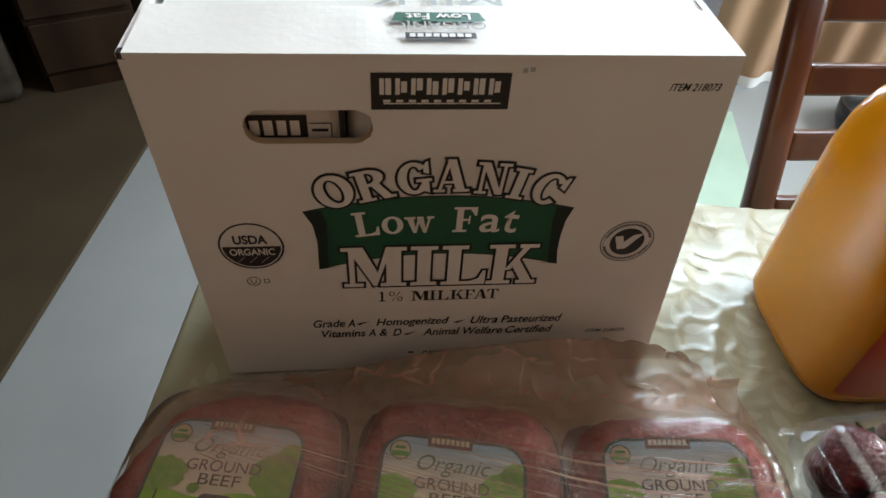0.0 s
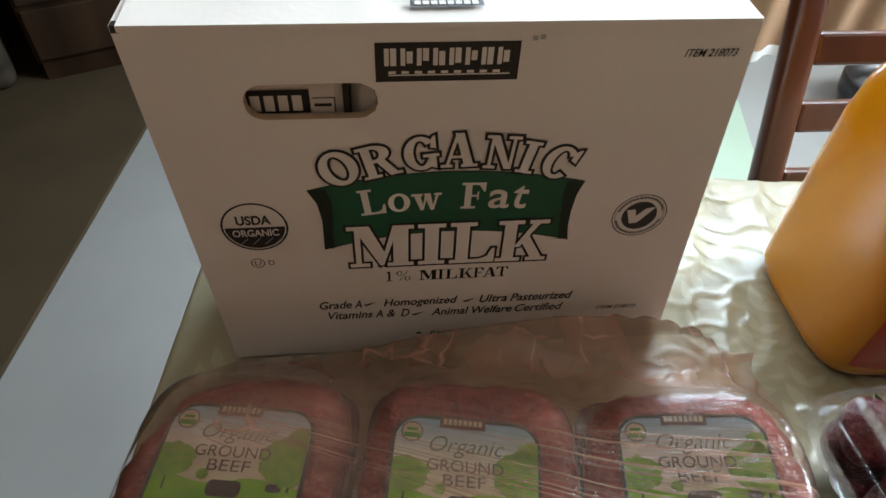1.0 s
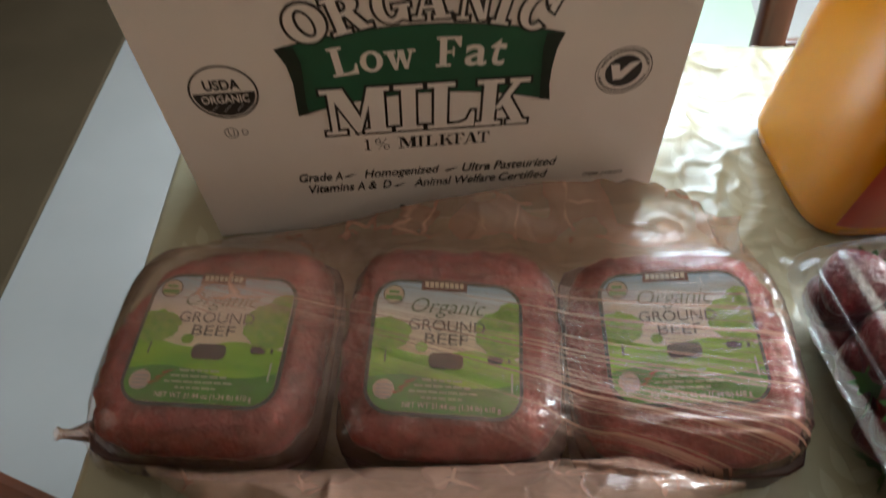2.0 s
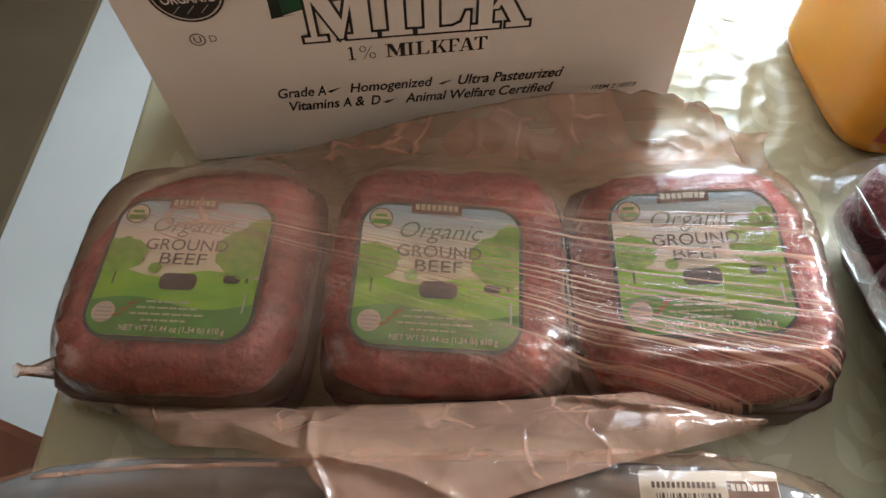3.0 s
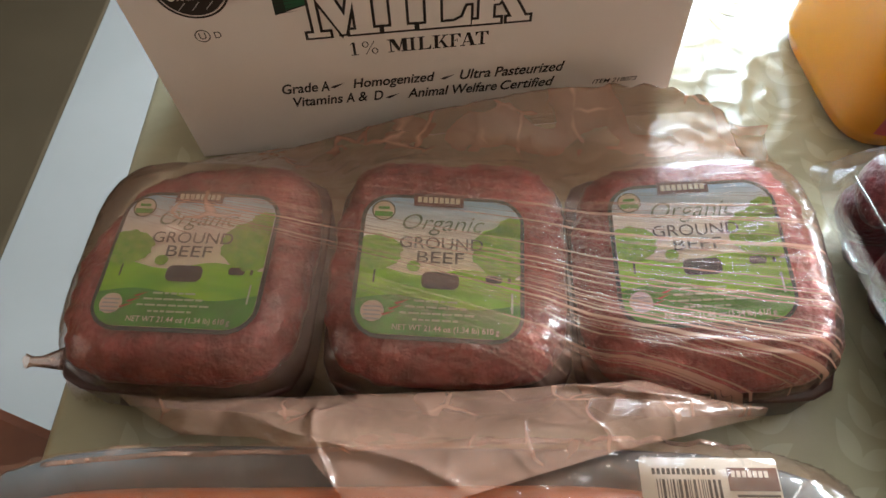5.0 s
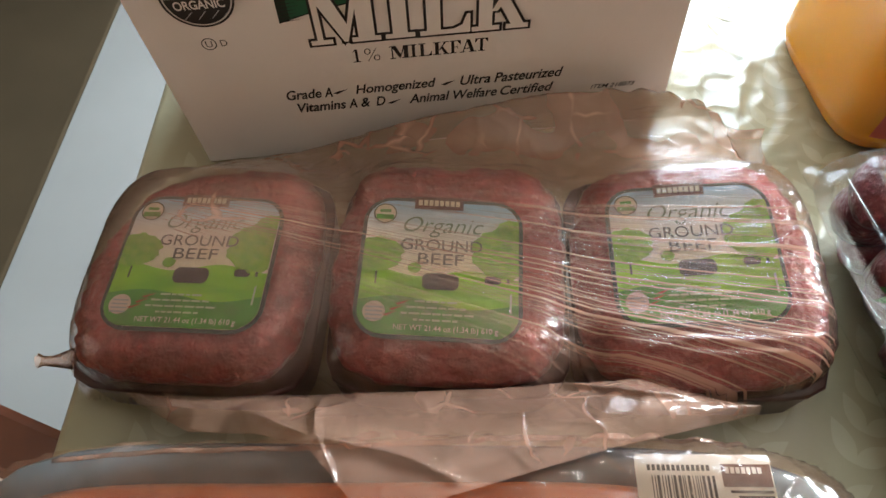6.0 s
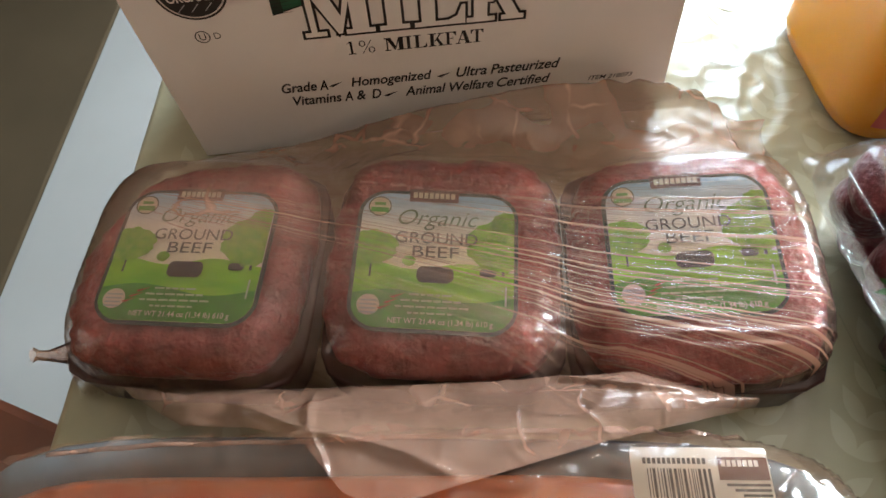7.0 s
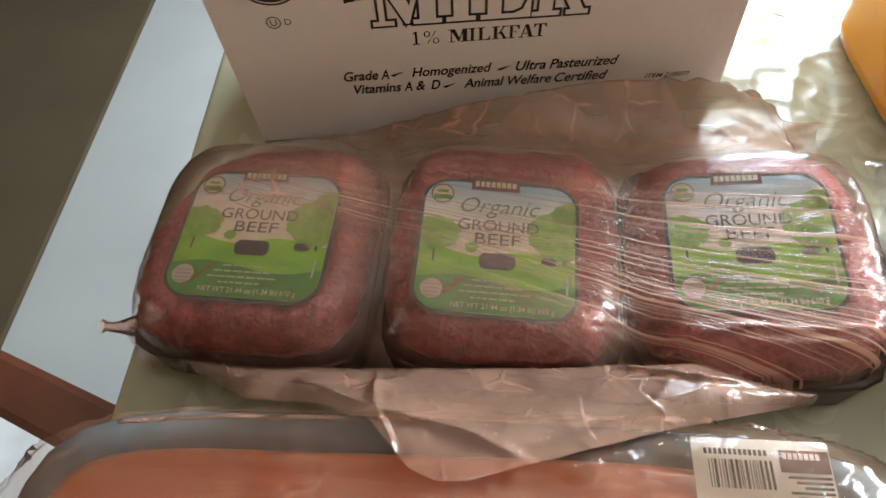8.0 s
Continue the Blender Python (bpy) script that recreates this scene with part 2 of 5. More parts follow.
STICKER = material("white_sticker", (0.80, 0.77, 0.70), 0.5, vary=0.03, bump=0.05)
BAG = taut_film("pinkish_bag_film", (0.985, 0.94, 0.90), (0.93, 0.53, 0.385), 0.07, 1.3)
BAG_STREAK = film("crinkled_bag_film", (0.98, 0.92, 0.88), (0.93, 0.54, 0.39), 0.30, 1.0, rough=0.20, bump=0.32, bump_scale=24, fold_shine=0.14)
CLEAR = film("clear_film", (0.98, 0.98, 0.98), (0.8, 0.85, 0.9), 0.05, 1.5, rough=0.08, bump=0.25, bump_scale=50)
SHELL_EDGE = film("shell_plastic_edge", (0.95, 0.96, 0.97), (0.72, 0.78, 0.84), 0.02, 0.38, rough=0.10, bump=0.15, bump_scale=90, stiff=True)
SHELL = film("clear_shell_plastic", (0.97, 0.975, 0.98), (0.75, 0.8, 0.85), 0.003, 0.14, rough=0.07, bump=0.10, bump_scale=60, stiff=True)


def sky_print(name):
    """The label's printed sky, blue above and cream towards the meadow."""
    m = material(name, (0.5, 0.6, 0.7), 0.3, bump=0.0)
    n, l = m.node_tree.nodes, m.node_tree.links
    co, sep, ramp = n.new("ShaderNodeTexCoord"), n.new("ShaderNodeSeparateXYZ"), n.new("ShaderNodeValToRGB")
    l.new(co.outputs["Object"], sep.inputs[0])
    mr = n.new("ShaderNodeMapRange")
    mr.inputs["From Min"].default_value, mr.inputs["From Max"].default_value = -0.004, 0.038
    l.new(sep.outputs["Y"], mr.inputs["Value"])
    l.new(mr.outputs[0], ramp.inputs[0])
    e = ramp.color_ramp.elements
    e[0].color, e[1].color = (0.92, 0.84, 0.66, 1), (0.36, 0.62, 0.84, 1)
    mid = e.new(0.55)
    mid.color = (0.86, 0.86, 0.82, 1)
    l.new(ramp.outputs[0], n["Principled BSDF"].inputs["Base Color"])
    return m


SKYPRINT = sky_print("printed_sky")


# ---- building helpers ----
def mesh_of(name, bm, mat, smooth=False):
    bmesh.ops.recalc_face_normals(bm, faces=bm.faces)
    me = bpy.data.meshes.new(name)
    bm.to_mesh(me)
    bm.free()
    me.materials.append(mat)
    if smooth:
        for p in me.polygons:
            p.use_smooth = True
    return me


def part(name, bm, mat, parent, label="", smooth=False):
    ob = new(name, mesh_of(name, bm, mat, smooth))
    ob.parent = parent
    if label:
        ob["label"] = label
    return ob


def thing(name, m, label, category, group="", kind=""):
    ob = new(name)
    ob.empty_display_size = 0.05
    ob.matrix_basis = m
    return tagged(ob, label, category, group, kind)


def solid(name, bm, mat, label="", category="", kind="", m=None, smooth=False, group=""):
    ob = new(name, mesh_of(name, bm, mat, smooth))
    if m is not None:
        ob.matrix_basis = m
    return tagged(ob, label, category, group, kind)


def add_box(bm, x0, x1, y0, y1, z0, z1, bevel=0.0, m=None):
    b = bmesh.new()
    vs = [b.verts.new((x, y, z)) for z in (z0, z1) for x, y in ((x0, y0), (x1, y0), (x1, y1), (x0, y1))]
    for f in ((3, 2, 1, 0), (4, 5, 6, 7), (0, 1, 5, 4), (1, 2, 6, 5), (2, 3, 7, 6), (3, 0, 4, 7)):
        b.faces.new([vs[i] for i in f])
    if bevel:
        bmesh.ops.bevel(b, geom=b.edges, offset=bevel, segments=2, profile=0.5, affect="EDGES")
    if m is not None:
        b.transform(m)
    me = bpy.data.meshes.new("tmp")
    b.to_mesh(me)
    b.free()
    bm.from_mesh(me)
    bpy.data.meshes.remove(me)
    return bm


def box(*a, bevel=0.0, m=None):
    return add_box(bmesh.new(), *a, bevel=bevel, m=m)


def loft(rings, close=True):
    """A skin over closed rings of equal count, with its ends shut."""
    bm = bmesh.new()
    rows = [[bm.verts.new(p) for p in r] for r in rings]
    k = len(rows[0])
    for a, b in zip(rows, rows[1:]):
        for i in range(k):
            bm.faces.new((a[i], a[(i + 1) % k], b[(i + 1) % k], b[i]))
    if close:
        bm.faces.new(list(reversed(rows[0])))
        bm.faces.new(rows[-1])
    return bm


def squircle(w, d, z, p=4.0, k=48, cx=0.0, cy=0.0):
    out = []
    for i in range(k):
        a = 2 * math.pi * i / k
        c, s = math.cos(a), math.sin(a)
        r = (abs(c) ** p + abs(s) ** p) ** (-1 / p)
        out.append((cx + w / 2 * r * c, cy + d / 2 * r * s, z))
    return out


def plate(pts, z=0.0, thick=0.0):
    """A flat polygon in the local x, y plane, with a thickness below it."""
    bm = bmesh.new()
    top = [bm.verts.new((x, y, z)) for x, y in pts]
    bm.faces.new(top)
    if thick:
        low = [bm.verts.new((x, y, z - thick)) for x, y in pts]
        bm.faces.new(list(reversed(low)))
        for i in range(len(pts)):
            bm.faces.new((top[i], low[i], low[(i + 1) % len(pts)], top[(i + 1) % len(pts)]))
    return bm


def round_rect(w, h, r, cx=0.0, cy=0.0, k=6):
    pts = []
    for sx, sy, a0 in ((1, 1, 0), (-1, 1, 90), (-1, -1, 180), (1, -1, 270)):
        for i in range(k + 1):
            a = radians(a0 + 90 * i / k)
            pts.append((cx + sx * (w / 2 - r) + r * math.cos(a), cy + sy * (h / 2 - r) + r * math.sin(a)))
    return pts


def oval(w, h, cx=0.0, cy=0.0, k=36):
    return [(cx + w / 2 * math.cos(2 * math.pi * i / k), cy + h / 2 * math.sin(2 * math.pi * i / k)) for i in range(k)]


def ring_plate(w, h, t, cx=0.0, cy=0.0, z=0.0, k=36):
    bm = bmesh.new()
    a = [bm.verts.new((*p, z)) for p in oval(w, h, cx, cy, k)]
    b = [bm.verts.new((*p, z)) for p in oval(w - 2 * t, h - 2 * t, cx, cy, k)]
    for i in range(k):
        bm.faces.new((a[i], a[(i + 1) % k], b[(i + 1) % k], b[i]))
    return bm


def bars(rows, z=0.0):
    """Small filled rectangles (x0, x1, y0, y1) in one mesh: lines of print too small to read."""
    bm = bmesh.new()
    for x0, x1, y0, y1 in rows:
        bm.faces.new([bm.verts.new(p) for p in ((x0, y0, z), (x1, y0, z), (x1, y1, z), (x0, y1, z))])
    return bm


def letters(body, w, h, x=0.0, y=0.0, z=0.0, fat=0.0, shear=0.0, own=False):
    """A word in the built-in font, fitted into w x h with its lower left at x, y. fat: outline growth."""
    def raw(f):
        cu = bpy.data.curves.new("word", "FONT")
        cu.body, cu.offset, cu.shear, cu.resolution_u = body, f, shear, 5
        ob = bpy.data.objects.new("word", cu)
        me = bpy.data.meshes.new_from_object(ob)
        bpy.data.objects.remove(ob)
        bpy.data.curves.remove(cu)
        return me
    base = raw(0.0)
    xs, ys = [v.co.x for v in base.vertices], [v.co.y for v in base.vertices]
    sx, sy = w / (max(xs) - min(xs)), h / (max(ys) - min(ys))
    me = raw(fat) if fat else base
    bm = bmesh.new()
    bm.from_mesh(me)
    for v in bm.verts:
        v.co = Vector((x + (v.co.x - min(xs)) * sx, y + (v.co.y - min(ys)) * sy, z))
    for q in {base, me}:
        bpy.data.meshes.remove(q)
    return bm


def merge(*bms):
    out = bmesh.new()
    for b in bms:
        me = bpy.data.meshes.new("tmp")
        b.to_mesh(me)
        b.free()
        out.from_mesh(me)
        bpy.data.meshes.remove(me)
    return out


def moved(bm, m):
    bm.transform(m)
    return bm


def sheet(name, xs, ys, zs, keep=None):
    """A mesh from grids of x, y, z."""
    r, c = zs.shape
    verts = np.stack([xs, ys, zs], -1).reshape(-1, 3)
    faces = []
    for i in range(r - 1):
        for j in range(c - 1):
            if keep is None or (keep[i, j] and keep[i + 1, j] and keep[i, j + 1] and keep[i + 1, j + 1]):
                a = i * c + j
                faces.append((a, a + 1, a + c + 1, a + c))
    me = bpy.data.meshes.new(name)
    me.from_pydata(verts.tolist(), [], faces)
    bm = bmesh.new()
    bm.from_mesh(me)
    bpy.data.meshes.remove(me)
    bmesh.ops.delete(bm, geom=[v for v in bm.verts if not v.link_faces], context="VERTS")
    return bm


def inside(px, py, poly):
    hit = np.zeros(px.shape, bool)
    for (x0, y0), (x1, y1) in zip(poly, poly[1:] + poly[:1]):
        cross = ((y0 > py) != (y1 > py)) & (px < (x1 - x0) * (py - y0) / (y1 - y0 + 1e-12) + x0)
        hit ^= cross
    return hit


def smooth_noise(x, y, f, seed):
    """Cheap smooth noise on grids: a sum of turned waves."""
    rng = np.random.RandomState(seed)
    out = np.zeros_like(x)
    for _ in range(9):
        a, p, g = rng.uniform(0, 2 * math.pi), rng.uniform(0, 2 * math.pi), f * rng.uniform(0.6, 1.7)
        out += np.sin(2 * math.pi * g * (x * math.cos(a) + y * math.sin(a)) + p)
    return out / 4.0


def drape(floor, keep, rim, rounds=500):
    """A taut skin that lies over the heights in floor and comes down to rim outside keep."""
    h = np.where(keep, floor, rim)
    for _ in range(rounds):
        p = np.pad(h, 1, mode="edge")
        mean = (p[:-2, 1:-1] + p[2:, 1:-1] + p[1:-1, :-2] + p[1:-1, 2:]) / 4
        h = np.where(keep, np.maximum(floor, mean), rim)
    return h


# ---- the room ----
TABLE_TURN = -6.3
solid("floor", box(-3.0, 2.6, -2.6, 2.7, -0.1, 0.0), FLOOR, "pale grey-white smooth tile floor", "floor", "structure")
carpet = box(-2.98, 0.0, -3.2, 1.9, 0.001, 0.012, bevel=0.004, m=pose(-0.752, 1.1, 0, 0, 0, -7.8))
bmesh.ops.bisect_plane(carpet, geom=carpet.verts[:] + carpet.edges[:] + carpet.faces[:], plane_co=(-2.99, 0, 0), plane_no=(-1, 0, 0), clear_outer=True)
bmesh.ops.bisect_plane(carpet, geom=carpet.verts[:] + carpet.edges[:] + carpet.faces[:], plane_co=(0, 2.545, 0), plane_no=(0, 1, 0), clear_outer=True)
bmesh.ops.bisect_plane(carpet, geom=carpet.verts[:] + carpet.edges[:] + carpet.faces[:], plane_co=(0, -2.59, 0), plane_no=(0, -1, 0), clear_outer=True)
solid("carpet", carpet, CARPET, "brown short-pile carpet beside the pale floor", "carpet", "structure")
solid("ceiling", box(-3.0, 2.6, -2.6, 2.7, 2.5, 2.6), CEIL, "plain painted ceiling", "ceiling", "structure")
north = bmesh.new()
for b in ((-3.0, -0.40, 2.55, 2.65, 0, 2.5), (-0.40, 0.27, 2.1, 2.25, 0, 2.5), (-0.40, -0.30, 2.25, 2.65, 0, 2.5), (1.85, 2.6, 2.1, 2.25, 0, 2.5), (0.27, 1.85, 2.1, 2.25, 2.42, 2.5), (0.27, 1.85, 2.1, 2.25, 0, 0.03)):
    add_box(north, *b)
solid("wall_north", north, WALL, "tan wall with a wide glass door", "wall", "structure")
# unseen west wall, opened only to hold the added fill lamp
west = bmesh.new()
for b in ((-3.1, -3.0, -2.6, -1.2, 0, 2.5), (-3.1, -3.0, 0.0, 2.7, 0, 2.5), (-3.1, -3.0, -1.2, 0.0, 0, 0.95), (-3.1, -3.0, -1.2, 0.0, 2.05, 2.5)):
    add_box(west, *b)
solid("wall_west", west, WALL, "tan wall with an opening made for the fill lamp", "wall", "structure")
east = bmesh.new()
for b in ((2.6, 2.7, -2.6, -0.25, 0, 2.5), (2.6, 2.7, 1.35, 2.7, 0, 2.5), (2.6, 2.7, -0.25, 1.35, 0, 0.95), (2.6, 2.7, -0.25, 1.35, 2.25, 2.5)):
    add_box(east, *b)
solid("wall_east", east, WALL, "tan wall with a wide window", "wall", "structure")
solid("wall_south", box(-3.0, 2.6, -2.7, -2.6, 0, 2.5), WALL, "plain tan wall", "wall", "structure")
solid("baseboard", box(-2.99, -0.41, 2.53, 2.548, 0.013, 0.11, bevel=0.004), DARKWALL, "dark brown wooden baseboard", "baseboard", "structure")

door = thing("door_1", pose(0.8, 2.14, 0), "wide glass door in a reddish-brown wooden frame", "glass door", kind="structure")
for nm, b in (("frame_post", (-0.53, -0.45, -0.04, 0.04, 0.03, 2.42)), ("frame_post", (0.97, 1.05, -0.04, 0.04, 0.03, 2.42)), ("frame_post", (0.06, 0.15, -0.04, 0.04, 0.03, 2.42)),
              ("frame_head", (-0.45, 0.97, -0.04, 0.04, 2.34, 2.42)), ("frame_sill", (-0.45, 0.97, -0.04, 0.04, 0.03, 0.08))):
    part(nm, box(*b, bevel=0.004), WOOD, door)
for x0, x1 in ((-0.45, 0.06), (0.15, 0.97)):
    p = part("pane", box(x0, x1, 0.0, 0.006, 0.08, 2.34), CLEAR, door)
    p.visible_shadow = False
# made-up window round the fill lamp, never in view
win = thing("fill_window", pose(-3.05, -0.6, 1.5), "white framed window added where the fill lamp stands", "window", kind="structure")
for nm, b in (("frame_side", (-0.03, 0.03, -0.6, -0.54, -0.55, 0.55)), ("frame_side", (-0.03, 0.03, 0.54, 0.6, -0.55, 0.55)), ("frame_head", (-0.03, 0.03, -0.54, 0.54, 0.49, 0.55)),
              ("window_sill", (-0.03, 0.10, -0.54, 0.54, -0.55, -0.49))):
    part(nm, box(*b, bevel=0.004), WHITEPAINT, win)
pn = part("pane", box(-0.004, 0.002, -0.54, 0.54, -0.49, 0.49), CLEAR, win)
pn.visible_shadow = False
win = thing("window_2", pose(2.65, 0.55, 1.6), "white framed wide window in the tan wall", "window", kind="structure")
for nm, b in (("frame_side", (-0.03, 0.03, -0.8, -0.74, -0.65, 0.65)), ("frame_side", (-0.03, 0.03, 0.74, 0.8, -0.65, 0.65)), ("frame_head", (-0.03, 0.03, -0.74, 0.74, 0.59, 0.65)),
              ("window_sill", (-0.10, 0.03, -0.74, 0.74, -0.65, -0.59))):
    part(nm, box(*b, bevel=0.004), WHITEPAINT, win)
pn = part("pane", box(-0.004, 0.002, -0.74, 0.74, -0.59, 0.59), CLEAR, win)
pn.visible_shadow = False
solid("ground", box(-60, 60, -60, 60, -0.4, -0.3), material("outdoor_paving", (0.35, 0.34, 0.31), 0.8, scale=2), "pale paving outside the door", "ground", "structure")

# curtain by the glass door
gx, gz = np.meshgrid(np.linspace(1.02, 1.95, 150), np.linspace(0.03, 2.38, 30))
gy = 1.90 + 0.028 * np.sin(gx * 46 + 0.5 * np.sin(gx * 9)) * (0.6 + 0.4 * (gz / 2.25)) + 0.01 * np.sin(gx * 15)
cur = thing("curtain", pose(0, 0, 0), "tan fabric curtain hanging beside the glass door", "curtain")
part("fabric", sheet("fabric", gx, gy, gz), CURTAIN, cur, smooth=True)
# line of light below the curtain, painted as a white strip along its foot
hx, hz = np.meshgrid(np.linspace(1.02, 1.95, 150), np.linspace(0.012, 0.05, 3))
hy = 1.893 + 0.028 * np.sin(hx * 46 + 0.5 * np.sin(hx * 9)) * 0.6 + 0.01 * np.sin(hx * 15)
part("light_line", sheet("light_line", hx, hy, hz), WHITEPAINT, cur, "white strip for the light under the curtain", smooth=True)
part("rod", loft([[(x, 1.90 + 0.012 * math.cos(a * math.pi / 6), 2.39 + 0.012 * math.sin(a * math.pi / 6)) for a in range(12)] for x in (0.2, 2.0)]), DARKWALL, cur)

# less-lit part of the floor, painted as a pale green sheet with a slanting edge
solid("dim_floor_sheet", plate([(0.30, 0.45), (1.00, 0.45), (1.005, 1.37), (1.09, 1.74), (0.30, 1.80)], 0.006, 0.005), DIM_FLOOR_GREEN, "pale green sheet standing for less-lit floor", "mat")
bas = loft([squircle(w, w * 0.7, z, 2.4, 32) for w, z in ((0.20, 0.0), (0.26, 0.01), (0.30, 0.05), (0.31, 0.10), (0.295, 0.103), (0.27, 0.055), (0.19, 0.03))])
solid("floor_basket", bas, BLACKPL, "black oval basket on the floor by the curtain", "basket", m=pose(1.52, 1.62, 0), smooth=True)

# upholstered sofa at the far end of the carpet
sofa = thing("sofa", pose(-1.655, 2.005, 0.012, 0, 0, 23), "grey woven upholstered sofa on the carpet", "sofa")
part("base", box(-0.45, 0.45, -0.42, 0.42, 0.0, 0.28, bevel=0.03), SOFA, sofa, smooth=True)
part("arm", box(0.30, 0.47, -0.44, 0.44, 0.281, 0.60, bevel=0.05), SOFA, sofa, smooth=True)
part("arm", box(-0.47, -0.30, -0.44, 0.44, 0.281, 0.60, bevel=0.05), SOFA, sofa, smooth=True)
part("cushion", box(-0.298, 0.298, -0.43, 0.25, 0.281, 0.43, bevel=0.04), SOFA, sofa, smooth=True)
part("backrest", box(-0.298, 0.298, 0.252, 0.44, 0.281, 0.82, bevel=0.05), SOFA, sofa, smooth=True)

cabinet = thing("side_cabinet", pose(-0.955, 2.05, 0.012, 0, 0, 23), "dark brown wooden side cabinet beside the sofa", "cabinet")
part("plinth", box(-0.135, 0.135, -0.17, 0.19, 0.0, 0.06), DARKWOOD, cabinet)
part("carcass", box(-0.145, 0.145, -0.18, 0.20, 0.061, 0.56, bevel=0.004), DARKWOOD, cabinet)
part("top", box(-0.155, 0.155, -0.20, 0.205, 0.561, 0.585, bevel=0.006), DARKWOOD, cabinet)
for z0 in (0.075, 0.24, 0.405):
    part("drawer", box(-0.135, 0.135, -0.196, -0.181, z0, z0 + 0.15, bevel=0.004), DARKWOOD, cabinet)


# ---- chairs ----
def ladder_chair(m, arms=False):
    c = thing("armchair" if arms else "dining_chair", m,
              "reddish-brown wooden armchair with a pale seat pad beside the table" if arms else "reddish-brown wooden ladder-back chair behind the table", "chair", "chairs round the table")
    w, seat = 0.43, 0.45
    for s in (-1, 1):
        x = s * (w / 2 - 0.018)
        bm = loft([squircle(0.032, 0.028, z, 6, 16, x, y) for z, y in ((0, 0.06), (0.2, 0.02), (0.45, -0.0), (0.65, 0.06), (0.80, 0.11), (0.96, 0.165))])
        part("back_post", bm, WOOD, c, smooth=True)
        part("front_leg", loft([squircle(d, d, z, 6, 16, x, -0.40) for z, d in ((0, 0.028), (0.40, 0.038), (seat if not arms else 0.60, 0.036))]), WOOD, c, smooth=True)
        part("side_rail", box(x - 0.012, x + 0.012, -0.385, -0.02, 0.37, 0.43, bevel=0.003), WOOD, c)
        if arms:
            part("armrest", loft([[(x + a, y, z + b) for a, b in ((-dx, -0.019), (dx, -0.019), (dx, 0.012), (dx * 0.7, 0.019), (-dx * 0.7, 0.019), (-dx, 0.012))]
                                  for y, z, dx in ((0.06, 0.63, 0.016), (-0.10, 0.625, 0.017), (-0.30, 0.618, 0.020), (-0.42, 0.608, 0.022), (-0.435, 0.60, 0.018))]), WOOD, c)
    yb = lambda z: 0.06 + 0.35 * (z - 0.65)
    for z0, z1 in ((0.843, 0.95), (0.771, 0.806), (0.700, 0.735), (0.635, 0.658)):
        zm = (z0 + z1) / 2
        bm = box(-w / 2 + 0.036, w / 2 - 0.036, -0.009, 0.009, -(z1 - z0) / 2, (z1 - z0) / 2, bevel=0.004, m=pose(0, yb(zm), zm, -19, 0, 0))
        part("slat", bm, WOOD, c)
    part("front_rail", box(-w / 2 + 0.036, w / 2 - 0.036, -0.41, -0.39, 0.37, 0.43, bevel=0.003), WOOD, c)
    part("seat", box(-w / 2 + 0.01, w / 2 - 0.01, -0.43 if not arms else -0.38, -0.02, 0.431, 0.475, bevel=0.012), material("pale_seat_pad", (0.66, 0.65, 0.62), 0.7), c, "pale upholstered seat pad", smooth=True)
    return c


ladder_chair(pose(0.608, 0.515, 0, 0, 0, 0))
arm_dir = math.degrees(math.atan2(-0.47, 0.88)) + 90
ladder_chair(pose(-0.731, 0.150, 0, 0, 0, arm_dir), arms=True)

# ---- table and cloth ----
T = pose(-0.170, 0.510, 0, 0, 0, TABLE_TURN)
TW, TD = 1.35, 0.86
table = thing("dining_table", T, "wooden dining table under a patterned cloth", "table")
part("tabletop", box(0.006, TW - 0.006, -TD + 0.006, -0.006, 0.715, 0.744, bevel=0.004), WOOD, table)
for x in (0.10, TW - 0.10):
    for y in (-0.10, -TD + 0.10):
        part("leg", loft([squircle(d, d, z, 6, 16, x, y) for z, d in ((0, 0.045), (0.60, 0.065), (0.715, 0.065))]), WOOD, table)
for b in ((0.14, TW - 0.14, -0.11, -0.09), (0.14, TW - 0.14, -TD + 0.09, -TD + 0.11), (0.09, 0.11, -TD + 0.14, -0.14), (TW - 0.11, TW - 0.09, -TD + 0.14, -0.14)):
    part("apron", box(*b, 0.63, 0.714), WOOD, table)


def cloth_height(x, y):
    """Soft wrinkles in the cloth, stronger where it is bunched to the right of the carton."""
    bunch = np.exp(-((x - 0.42) ** 2 / 0.02 + (y + 0.12) ** 2 / 0.03))
    wr = smooth_noise(x, y, 9, 3)
    ridge = np.abs(smooth_noise(x * 1.3, y * 0.8, 11, 8))
    fine_ = np.clip(1 - 2.5 * np.abs(smooth_noise(x, y * 1.4, 17, 15)), 0, 1) ** 2
    return 0.7485 + 0.0007 * wr + 0.0003 * fine_ + bunch * (0.0025 * (0.7 - np.minimum(ridge, 0.7)) + 0.0014 * wr + 0.0010 * fine_)


def fold_over(a, size, drop):
    """Place along one side of the table and how far the cloth hangs there."""
    lo, hi = np.minimum(a, 0), np.maximum(a - size, 0)
    return np.clip(a, 0, size) - 0.004 * (lo < 0) + 0.004 * (hi > 0), -lo + hi


aa = np.concatenate([np.linspace(-0.16, -0.006, 8), np.linspace(0, 0.60, 220), np.linspace(0.61, TW, 50), np.linspace(TW + 0.01, TW + 0.16, 6)])
bb = np.concatenate([np.linspace(-TD - 0.16, -TD - 0.006, 8), np.linspace(-TD, -0.55, 40), np.linspace(-0.545, 0.0, 190), np.linspace(0.006, 0.16, 8)])
ga, gb = np.meshgrid(aa, bb)
